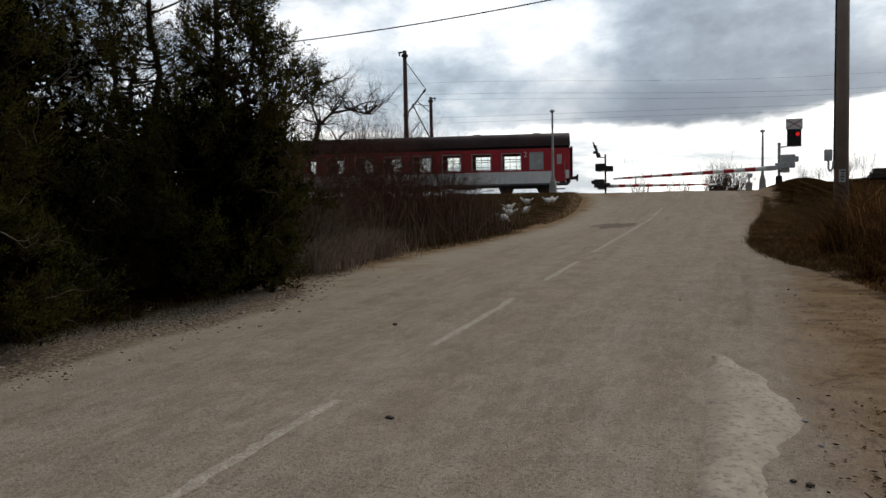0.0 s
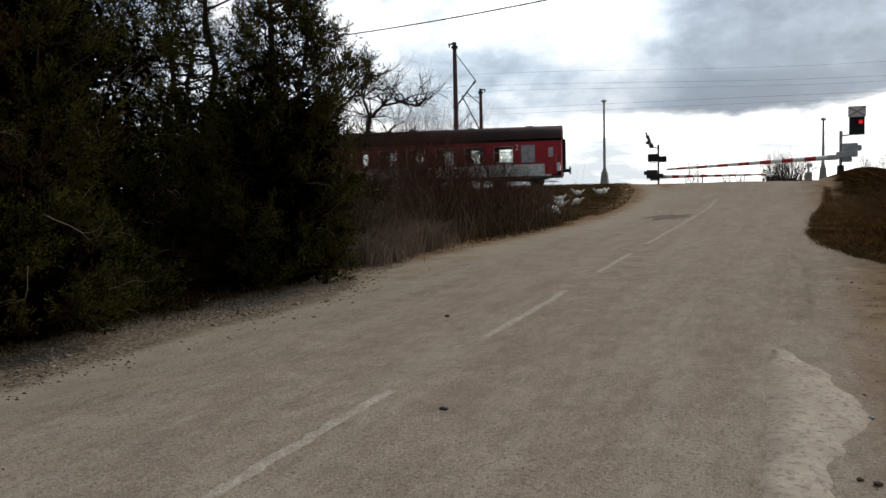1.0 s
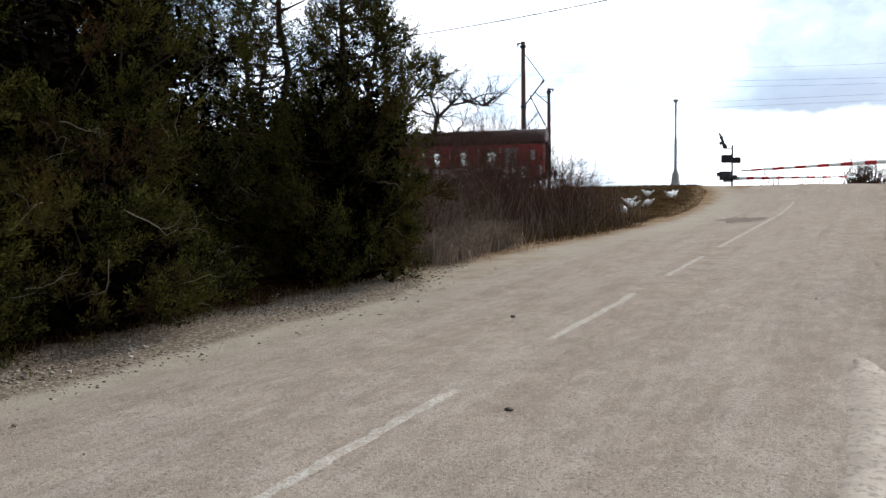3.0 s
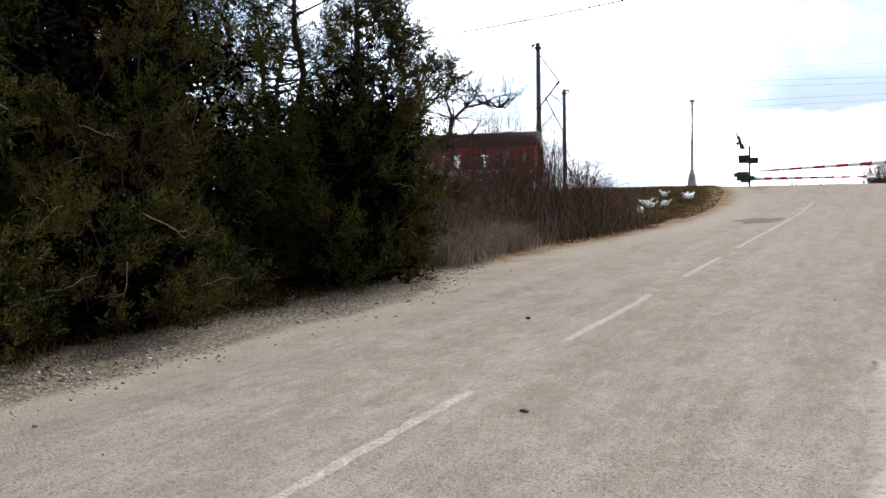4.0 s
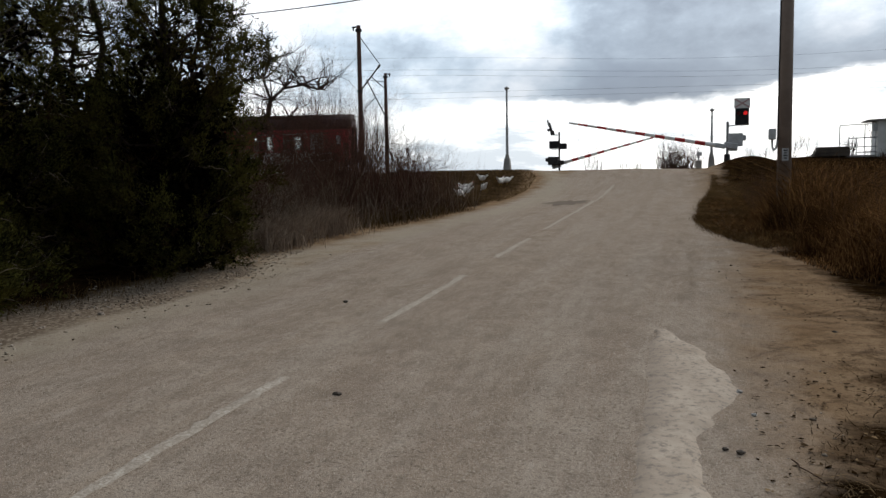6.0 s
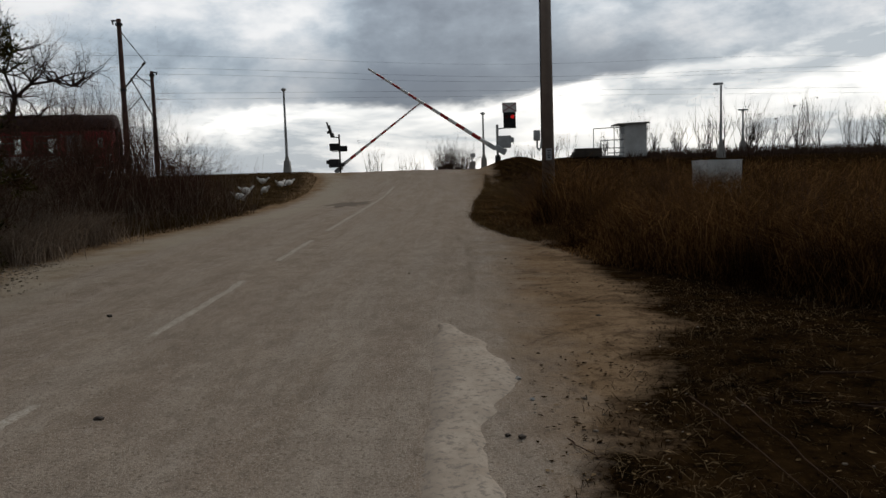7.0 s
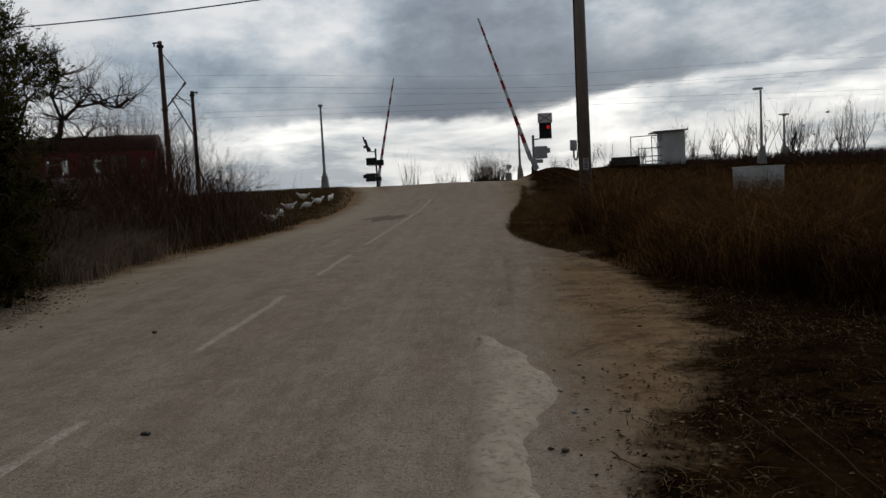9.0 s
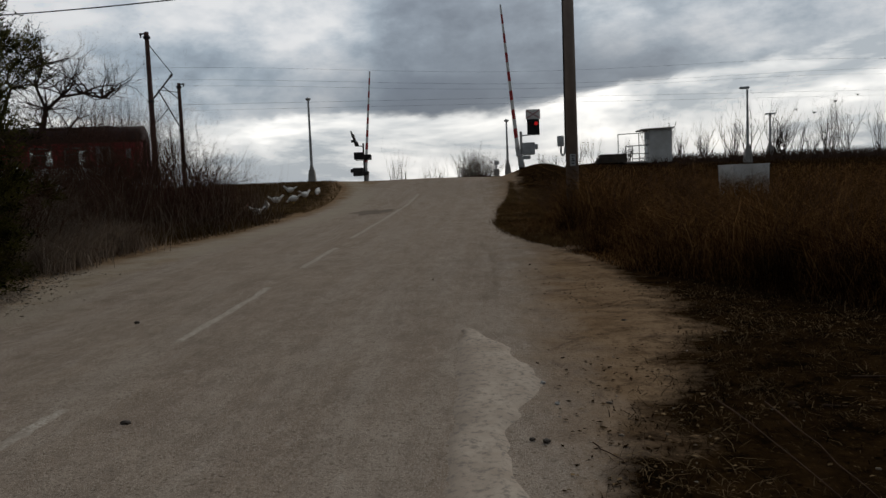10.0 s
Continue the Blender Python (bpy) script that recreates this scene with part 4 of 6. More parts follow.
    # shrubs beyond the crossing
    for i, (x, y, h, st, fan) in enumerate([(-0.5, 90, 3.9, 46, 0.5), (0.8, 91, 3.7, 40, 0.5), (-1.5, 90, 3.4, 32, 0.5), (-10.0, 90, 4.7, 7, 0.3), (-9.2, 91, 4.2, 5, 0.3), (-6.0, 90, 3.0, 9, 0.6), (-4.6, 90, 3.6, 7, 0.45)]):
        bare_shrub("distant_shrub", x, y, h, 360 + i, "leafless shrub beyond the level crossing", st, M_TWIG, fan, 3, 0.065 if i < 3 else 0.045, "shrubs beyond the crossing")


# ---------------------------------------------------------------- the railway
TRACK_DIR = Vector((1, SKEW, 0)).normalized()
TRACK_ANG = math.degrees(math.atan(SKEW))
RAIL_Z = 2.09


def track_point(x, off=0.0):
    """A point over the middle of the near track (off: metres beyond it)."""
    n = Vector((-TRACK_DIR.y, TRACK_DIR.x, 0))
    return Vector((x, 53.6 + SKEW * x, RAIL_Z)) + n * off


def build_tracks():
    for off in (0.0, 5.6):
        o = track_point(LINE_X, off)
        ob = empty("railway_track", pose(o.x, o.y, o.z, 0, 0, TRACK_ANG), "rusty railway track on timber sleepers and ballast", "railway track", "railway tracks", "structure")
        bm = B()
        prof = [(-1.9, -0.45), (-1.5, -0.2), (1.5, -0.2), (1.9, -0.45)]
        a = [bm.verts.new((-120, y, z)) for y, z in prof]
        b = [bm.verts.new((120, y, z)) for y, z in prof]
        for k in range(3):
            bm.faces.new((a[k], b[k], b[k + 1], a[k + 1]))
        bm.faces.new(a[::-1])
        bm.faces.new(b)
        part("ballast_bed", bm, M_BALLAST, ob)
        for s in (-0.75, 0.75):
            bm = B()
            box(bm, (0, s, -0.03), (240, 0.07, 0.05), 0.01)
            box(bm, (0, s, -0.10), (240, 0.02, 0.10))
            box(bm, (0, s, -0.165), (240, 0.14, 0.03))
            part("rail", bm, M_RAIL, ob)
        bm = B()
        box(bm, (0, 0, 0), (0.24, 2.5, 0.16), 0.015)
        me = bpy.data.meshes.new("sleeper")
        bm.to_mesh(me)
        bm.free()
        me.materials.append(M_TIMBER)
        for k in range(-60, 60):
            s = new("sleeper", me)
            s.parent = ob
            s.location = (k * 0.62, 0, -0.23)


def coach_profile():
    """Half section of the coach shell, from sill to crown: (y, z) over the rail."""
    side = [(1.40, 0.72), (1.41, 1.5), (1.41, 2.75), (1.39, 2.98)]
    roof = [(1.41 * math.cos(a) ** 0.75, 2.98 + 1.07 * math.sin(a) ** 0.9) for a in np.linspace(0.12, math.pi / 2, 9)]
    roof[-1] = (0.0, 4.05)
    return side, roof


COACH_LEN = 24.3


def build_train():
    """A coach whose rear end is at x = 0 and whose body runs to -x. Windows are real openings on both sides."""
    ob = empty("passenger_coach", None, "dark red and pale grey second-class railway passenger coach", "train")
    wins = [(3.83 + 1.98 * k, 1.30, 1.62, 2.72, False) for k in range(9)]
    wins = [(2.20, 0.92, 1.60, 2.76, True)] + wins + [(22.1, 0.92, 1.60, 2.76, True)]
    for side in (-1, 1):
        # wall panels between and round the openings
        xs = [0.10]
        for c, w, *_ in wins:
            xs += [c - w / 2, c + w / 2]
        xs.append(COACH_LEN - 0.10)
        bands = [("wall_lower", 0.60, 0.72, M_COACHSKIRT), ("grey_band", 0.72, 1.50, M_COACHGREY)]
        for nm, z0, z1, mat in bands:
            bm = B()
            box(bm, (-COACH_LEN / 2, side * 1.385, (z0 + z1) / 2), (COACH_LEN - (1.4 if nm == "grey_band" else 0.2) * 1.0, 0.05, z1 - z0 - 0.002))
            part(nm, bm, mat, ob, "pale grey painted band" if nm == "grey_band" else "dark grey sill panel")
        bm = B()
        box(bm, (-COACH_LEN / 2, side * 1.385, 1.555), (COACH_LEN - 0.2, 0.05, 0.106))
        box(bm, (-COACH_LEN / 2, side * 1.385, 2.87), (COACH_LEN - 0.2, 0.05, 0.22))
        for k in range(0, len(xs), 2):
            a, b = xs[k], xs[k + 1]
            box(bm, (-(a + b) / 2, side * 1.385, 2.185), (b - a, 0.05, 1.15))
        for c, w, z0, z1, small in wins:
            box(bm, (-c, side * 1.385, (z1 + 2.76) / 2 + 0.0), (w, 0.05, max(0.004, 2.76 - z1)))
        part("side_wall", bm, M_COACHRED, ob, "dark red painted steel side")
        for c, w, z0, z1, small in wins:
            fr = B()
            t = 0.055
            y = side * 1.395
            for dx in (-1, 1):
                box(fr, (-c + dx * (w / 2 - t / 2), y, (z0 + z1) / 2), (t, 0.07, z1 - z0), 0.008)
            for zz in (z0 + t / 2, z1 - t / 2):
                box(fr, (-c, y, zz), (w - 2 * t, 0.07, t), 0.008)
            if not small:
                box(fr, (-c, y, z0 + 0.68), (w - 2 * t, 0.06, 0.05), 0.006)
                if side > 0:
                    for dx in (-0.22, 0.22):
                        box(fr, (-c + dx, y, (z0 + z1) / 2), (0.035, 0.05, z1 - z0 - 0.1))
                    box(fr, (-c, y, z0 + 0.34), (w - 2 * t, 0.04, 0.035))
            wn = part("window", fr, M_FRAME, ob)
            g = B()
            box(g, (-c, side * 1.385, (z0 + z1) / 2), (w - 2 * t, 0.008, z1 - z0 - 2 * t))
            gp = part("pane", g, M_GREYBOX if small else M_GLASS, wn, "frosted grey pane" if small else "")
            gp.visible_shadow = False
        # end door, set back a little
        for ex in (0.72, COACH_LEN - 0.72):
            d = B()
            box(d, (-ex, side * 1.405, 1.85), (0.82, 0.035, 2.1), 0.02)
            dr = part("door", d, M_COACHRED, ob)
            g = B()
            box(g, (-ex, side * 1.425, 2.25), (0.30, 0.012, 0.62), 0.005)
            part("door_pane", g, M_GREYBOX, dr, "pale door window")
            h = B()
            rod(h, (-ex + 0.33, side * 1.46, 1.3), (-ex + 0.33, side * 1.46, 2.1), 0.015)
            part("grab_rail", h, M_STEEL, dr)
            st = B()
            for zz in (0.35, 0.62):
                box(st, (-ex, side * 1.36, zz), (0.75, 0.22, 0.035), 0.008)
            part("step", st, M_DARKSTEEL, ob)
    # roof: an arched shell with ribs
    side_p, roof_p = coach_profile()
    sect = [(y, z) for y, z in roof_p] + [(-y, z) for y, z in roof_p[-2::-1]]
    bm = B()
    rows = []
    for x in np.linspace(-0.02, -COACH_LEN + 0.02, 14):
        rows.append([bm.verts.new((x, y, z)) for y, z in sect])
    for a, b in zip(rows, rows[1:]):
        for k in range(len(sect) - 1):
            bm.faces.new((a[k], a[k + 1], b[k + 1], b[k]))
    bm.faces.new(rows[0][::-1])
    bm.faces.new(rows[-1])
    part("roof", bm, M_ROOF, ob, "sooty dark arched roof", smooth=True)
    for s in (-1, 1):
        bm = B()
        box(bm, (-COACH_LEN / 2, s * 1.405, 3.0), (COACH_LEN - 0.1, 0.05, 0.05), 0.01)
        part("gutter", bm, M_COACHDARK, ob)
    for k in range(6):
        bm = B()
        box(bm, (-2.2 - k * 4, 0.0, 4.07), (0.5, 0.3, 0.08), 0.03)
        part("roof_vent", bm, M_ROOF, ob)
    bm = B()
    box(bm, (-COACH_LEN / 2, 0, 0.98), (COACH_LEN - 0.3, 2.7, 0.10))
    part("floor", bm, M_COACHDARK, ob)
    for ex, s in ((0, 1), (-COACH_LEN, -1)):
        bm = B()
        box(bm, (ex - s * 0.06, 0.92, 1.85), (0.06, 0.92, 2.3), 0.02)
        box(bm, (ex - s * 0.06, -0.92, 1.85), (0.06, 0.92, 2.3), 0.02)
        box(bm, (ex - s * 0.06, 0, 3.02), (0.06, 0.92, 0.36))
        part("end_wall", bm, M_COACHRED, ob)
        bm = B()
        box(bm, (ex - s * 0.05, 0, 1.9), (0.04, 0.86, 1.9), 0.01)
        part("gangway_door", bm, M_COACHDARK, ob)
        bm = B()
        for y in (-0.55, 0.55):
            rod(bm, (ex + s * 0.08, y, 0.95), (ex + s * 0.08, y, 3.05), 0.09, sides=10)
        rod(bm, (ex + s * 0.08, -0.55, 3.05), (ex + s * 0.08, 0.55, 3.05), 0.09, sides=10)
        part("gangway_bellows", bm, M_RUBBER, ob)
        bm = B()
        box(bm, (ex - s * 0.12, 0, 0.88), (0.24, 2.6, 0.32), 0.02)
        part("headstock", bm, M_DARKSTEEL, ob)
        for y in (-0.87, 0.87):
            bm = B()
            rod(bm, (ex, y, 1.05), (ex + s * 0.45, y, 1.05), 0.09, sides=12)
            rod(bm, (ex + s * 0.45, y, 1.05), (ex + s * 0.50, y, 1.05), 0.24, sides=16)
            part("buffer", bm, M_DARKSTEEL, ob)
        for y in (-1.25, 1.25):
            bm = B()
            rod(bm, (ex - s * 0.02, y, 2.95), (ex + s * 0.05, y, 2.95), 0.07, sides=10)
            part("tail_lamp", bm, M_DARKLENS, ob)
    # partitions and seats seen through the windows
    for k in range(10):
        c = 2.84 + 1.98 * k
        bm = B()
        box(bm, (-c, -0.35, 1.75), (0.05, 1.9, 1.4))
        part("partition", bm, M_SEAT, ob)
        if k < 9:
            for s in (-1, 1):
                bm = B()
                box(bm, (-c - 0.99 + s * 0.62, -0.35, 1.25), (0.5, 1.8, 0.35), 0.05)
                box(bm, (-c - 0.99 + s * 0.85, -0.35, 1.6), (0.12, 1.8, 0.5), 0.04)
                part("seat", bm, M_SEAT, ob)
    for x in (-3.0, -3.0 - 17.2):
        bog = part("bogie", box(box(B(), (x, 0.98, 0.52), (3.4, 0.14, 0.22), 0.03), (x, -0.98, 0.52), (3.4, 0.14, 0.22), 0.03), M_DARKSTEEL, ob, "dark steel bogie frame")
        bm = B()
        box(bm, (x, 0, 0.6), (0.5, 2.0, 0.25), 0.03)
        part("bolster", bm, M_DARKSTEEL, bog)
        for dx in (-1.25, 1.25):
            for y in (-0.76, 0.76):
                bm = B()
                rod(bm, (x + dx, y - 0.06, 0.46), (x + dx, y + 0.06, 0.46), 0.46, sides=28)
                part("wheel", bm, M_RAIL, bog)
            for s in (-1, 1):
                bm = B()
                box(bm, (x + dx, s * 1.08, 0.46), (0.34, 0.16, 0.34), 0.04)
                part("axle_box", bm, M_DARKSTEEL, bog)
    for x, w, h in ((-7.0, 1.6, 0.42), (-9.6, 2.2, 0.5), (-12.4, 1.2, 0.36), (-14.6, 1.8, 0.46)):
        bm = B()
        box(bm, (x, -0.75, 0.74 - h / 2 + 0.05), (w, 0.7, h), 0.03)
        box(bm, (x, 0.75, 0.74 - h / 2 + 0.05), (w * 0.7, 0.6, h * 0.8), 0.03)
        part("underfloor_box", bm, M_DARKSTEEL, ob)
    for y in (-0.9, 0.9):
        bm = B()
        box(bm, (-COACH_LEN / 2, y, 0.80), (COACH_LEN - 0.6, 0.10, 0.22))
        part("sole_bar", bm, M_DARKSTEEL, ob)
    bm = B()
    box(bm, (-COACH_LEN / 2, 0, 0.60), (COACH_LEN - 2.0, 1.5, 0.20), 0.02)
    part("underframe", bm, M_DARKSTEEL, ob)
    # class figure
    cu = bpy.data.curves.new("class_number", "FONT")
    cu.body, cu.size, cu.align_x, cu.align_y, cu.extrude = "2", 0.52, "CENTER", "CENTER", 0.004
    tmp = bpy.data.objects.new("class_number", cu)
    me = bpy.data.meshes.new_from_object(tmp)
    bpy.data.objects.remove(tmp)
    num = finish("class_number", me, M_WHITE, ob, "white class number two")
    num.matrix_basis = pose(-2.92, -1.418, 2.60, 90, 0, 0)
    bm = B()
    box(bm, (-0.25, -1.415, 1.28), (0.28, 0.01, 0.55), 0.003)
    part("notice_plate", bm, M_COACHGREY, ob)
    return ob


def catenary_mast(x, y, height, arm, label):
    z0 = land1(x, y)
    ob = empty("catenary_mast", Matrix.Translation((x, y, z0 - 0.1)), label, "mast", "catenary masts")
    bm = B()
    rod(bm, (0, 0, 0), (0, 0, height), 0.20, 0.14, 12)
    part("pole", bm, M_MAST, ob, smooth=False)
    bm = B()
    rod(bm, (0, 0, -0.1), (0, 0, 0.45), 0.42, 0.34, 10)
    part("footing", bm, M_CONCRETE, ob)
    s = 1 if arm > 0 else -1
    up = height - 4.6 if s > 0 else height - 4.0
    # raked strut, tie and registration arm
    bm = B()
    tip = (0.75, 2.1, up + 2.1) if s > 0 else (-1.2, -1.6, up + 3.3)
    rod(bm, (0, 0, up), tip, 0.06, 0.05, 8)
    part("strut", bm, M_DARKSTEEL, ob)
    bm = B()
    rod(bm, (0, 0, up + 3.2 if s < 0 else up + 3.9), tip, 0.03, 0.03, 6)
    part("tie_rod", bm, M_DARKSTEEL, ob)
    bm = B()
    rod(bm, tuple(0.55 * c if k < 2 else up + 0.55 * (c - up) for k, c in enumerate(tip)), (tip[0] * 1.3, tip[1] * 1.2, up + 0.35), 0.04, 0.03, 6)
    part("registration_arm", bm, M_DARKSTEEL, ob)
    bm = B()
    for k in range(4):
        a, b = 0.88 + 0.025 * k, 0.89 + 0.025 * k
        rod(bm, (tip[0] * a, tip[1] * a, up + (tip[2] - up) * a), (tip[0] * b, tip[1] * b, up + (tip[2] - up) * b), 0.09, sides=8)
    part("insulator", bm, M_TIMBER, ob)
    for zz in (up, height - 0.35):
        bm = B()
        rod(bm, (0, 0, zz - 0.08), (0, 0, zz + 0.08), 0.23, sides=12)
        part("collar", bm, M_DARKSTEEL, ob)
    bm = B()
    box(bm, (-0.25 * s, 0, height - 0.1), (0.5, 0.12, 0.10), 0.02)
    rod(bm, (-0.4 * s, 0, height - 0.35), (-0.4 * s, 0, height - 0.05), 0.05, 0.05, 6)
    part("top_bracket", bm, M_DARKSTEEL, ob)


def wire(name, pts, r, label, group="overhead wires"):
    V, F = tubes([(pts, np.full(len(pts), r))], 5)
    return tagged(arrays(name, V, F, M_WIRE), label, "cable", group)


def build_overhead():
    catenary_mast(-21.8, 51.6, 10.6, 1, "brown concrete catenary mast with raked steel bracket")
    catenary_mast(-25.6, 66.5, 9.5, -1, "brown catenary mast with raked bracket facing the tracks")
    for off, zs in ((1.0, (7.55, 8.85)), (6.5, (7.75, 9.2)), (9.0, (10.9,))):
        for z in zs:
            xs = np.linspace(-110, 130, 60)
            sag = 0.35 * np.cos((xs + 22) / 55 * 2 * np.pi) if z > 8 else 0 * xs
            pts = np.array([(*track_point(x, off)[:2], z + g) for x, g in zip(xs, sag)])
            wire("contact_wire" if z < 8 else "messenger_wire", pts, 0.006, "thin dark overhead wire above the railway track")
    xs = np.linspace(2.15, -45, 40)
    wire("overhead_cable", np.array([(x, 18 + (2.15 - x) * 0.16, 6.43 + 0.004 * (x + 8.8) ** 2 if x > -22 else 6.43 + 0.004 * 13.2 ** 2 + 0.105 * (-22 - x)) for x in xs]), 0.017, "black cable slung from the concrete pole across the road", "cables")


# ---------------------------------------------------------------- crossing equipment


def boom(parent, length, side):
    """A striped boom along +x of its own space; turns about its pivot."""
    ob = empty("boom")
    ob.parent = parent
    n = 15
    x = 0.45
    for k in range(n):
        w = (length - 0.45) / n
        r0 = 0.125 - 0.07 * k / n
        r1 = 0.125 - 0.07 * (k + 1) / n
        bm = B()
        rod(bm, (x, 0, 0), (x + w - 0.001, 0, 0), r0, r1, 10)
        part("stripe", bm, M_WHITE if k % 2 == 0 else M_RED, ob, "white stripe" if k % 2 == 0 else "red stripe")
        x += w
    bm = B()
    box(bm, (0.22, 0, 0), (0.62, 0.16, 0.26), 0.03)
    part("boom_root", bm, M_GREYBOX, ob)
    bm = B()
    box(bm, (-0.35, 0, -0.10), (0.75, 0.10, 0.34), 0.04)
    part("counterweight", bm, M_GREYBOX, ob)
    return ob


def barrier(x, y, z_pivot, label):
    z0 = land1(x, y)
    ob = empty("barrier_post", Matrix.Translation((x, y, z0)), label, "level crossing barrier", "crossing barriers")
    return ob, z0


def build_near_barrier():
    x, y = 2.60, 46.0
    ob, z0 = barrier(x, y, 0, "red and white crossing barrier with grey drive box and warning light")
    zp = 3.45 - z0
    bm = B()
    rod(bm, (0, 0, 0.3), (0, 0, 4.55 - z0), 0.075, 0.075, 12)
    part("post", bm, M_STEEL, ob)
    bm = B()
    rod(bm, (0, 0, -0.05), (0, 0, 0.72), 0.20, 0.16, 12)
    part("post_foot", bm, M_BLACK, ob)
    bm = B()
    box(bm, (0.42, -0.05, zp + 0.08), (0.75, 0.42, 0.72), 0.04)
    box(bm, (0.86, -0.05, zp + 0.18), (0.22, 0.30, 0.30), 0.04)
    part("drive_box", bm, M_GREYBOX, ob)
    bm = B()
    box(bm, (0.30, -0.05, zp - 0.42), (0.45, 0.3, 0.22), 0.03)
    part("terminal_box", bm, M_GREYBOX, ob)
    bm = B()
    rod(bm, (0, 0, 4.30 - z0), (0.72, -0.02, 4.36 - z0), 0.035, 0.035, 8)
    rod(bm, (0.72, -0.02, 4.30 - z0), (0.72, -0.02, 4.5 - z0), 0.05, 0.05, 8)
    part("arm", bm, M_STEEL, ob)
    cx = 0.735
    bm = B()
    box(bm, (cx, -0.06, 4.80 - z0), (0.72, 0.12, 0.92), 0.03)
    hd = part("light_unit", bm, M_BLACK, ob, "black crossing light unit with red lenses")
    for dx, mat in ((-0.17, M_DARKLENS), (0.17, M_REDLENS)):
        bm = B()
        rod(bm, (cx + dx, -0.12, 4.98 - z0), (cx + dx, -0.15, 4.98 - z0), 0.11, sides=16)
        part("lens", bm, mat, hd)
        bm = B()
        for a in np.linspace(0.2, math.pi - 0.2, 7):
            p = (cx + dx + 0.13 * math.cos(a), 4.98 - z0 + 0.13 * math.sin(a))
            box(bm, (p[0], -0.22, p[1]), (0.06, 0.22, 0.014), 0, None)
        part("visor", bm, M_BLACK, hd)
    bm = B()
    box(bm, (cx, -0.07, 4.37 - z0), (0.74, 0.04, 0.13), 0.008)
    part("lower_strip", bm, M_WHITE, ob, "white lower edge strip")
    bm = B()
    box(bm, (cx, -0.08, 5.52 - z0), (0.84, 0.05, 0.58), 0.02)
    bd = part("cross_board", bm, M_WHITE, ob, "white board with a dull red crossing cross")
    bm = B()
    for s in (-1, 1):
        box(bm, (0, 0, 0), (0.86, 0.012, 0.07), 0, Matrix.Translation((cx, -0.112, 5.52 - z0)) @ pose(0, 0, 0, 0, s * 31, 0))
    part("cross", bm, M_PALECROSS, bd, "faded red cross stripes")
    b = boom(ob, 8.7, -1)
    return b, (-0.20, -0.28, zp - 0.27)


def build_far_barrier():
    x, y = -9.14, 62.0
    ob, z0 = barrier(x, y, 0, "far crossing barrier with black light units seen from behind")
    zp = 2.85 - z0
    bm = B()
    rod(bm, (0, 0, -0.05), (0, 0, 5.25 - z0), 0.07, 0.07, 12)
    part("post", bm, M_DARKSTEEL, ob)
    bm = B()
    box(bm, (-0.50, 0.05, zp + 0.12), (0.80, 0.4, 0.66), 0.04)
    box(bm, (-0.98, 0.05, zp + 0.22), (0.25, 0.3, 0.3), 0.04)
    part("drive_box", bm, M_DARKSTEEL, ob)
    bm = B()
    box(bm, (0.1, 0.05, zp + 0.0), (0.5, 0.3, 0.3), 0.04)
    part("terminal_box", bm, M_DARKSTEEL, ob)
    bm = B()
    box(bm, (-0.42, 0, 4.25 - z0), (0.75, 0.16, 0.60), 0.03)
    box(bm, (0.32, 0.1, 4.12 - z0), (0.55, 0.3, 0.45), 0.03)
    part("light_unit", bm, M_BLACK, ob)
    bm = B()
    box(bm, (0, 0, 0), (0.16, 0.5, 0.95), 0.03, Matrix.Translation((-0.68, 0, 5.55 - z0)) @ pose(0, 0, 0, 0, -16, 0))
    box(bm, (0, 0, 0), (0.34, 0.3, 0.20), 0.03, Matrix.Translation((-0.78, 0, 5.45 - z0)) @ pose(0, 0, 0, 0, -16, 0))
    box(bm, (0, 0, 0), (0.30, 0.3, 0.34), 0.03, Matrix.Translation((-0.55, 0, 5.20 - z0)) @ pose(0, 0, 0, 0, -16, 0))
    box(bm, (0, 0, 0), (0.06, 0.5, 0.5), 0.01, Matrix.Translation((-0.88, 0, 6.0 - z0)) @ pose(0, 0, 0, 0, -12, 0))
    part("side_light_unit", bm, M_DARKSTEEL, ob)
    bm = B()
    rod(bm, (0, 0, 5.0 - z0), (-0.5, 0, 5.05 - z0), 0.035, 0.035, 8)
    rod(bm, (-0.5, 0, 5.0 - z0), (-0.5, 0, 5.3 - z0), 0.04, 0.04, 8)
    part("arm", bm, M_DARKSTEEL, ob)
    bm = B()
    box(bm, (-0.3, 0, 3.9 - z0), (0.7, 0.05, 0.05))
    part("bracket", bm, M_STEEL, ob)
    b = boom(ob, 8.2, 1)
    return b, (0.05, 0.25, zp - 0.10)


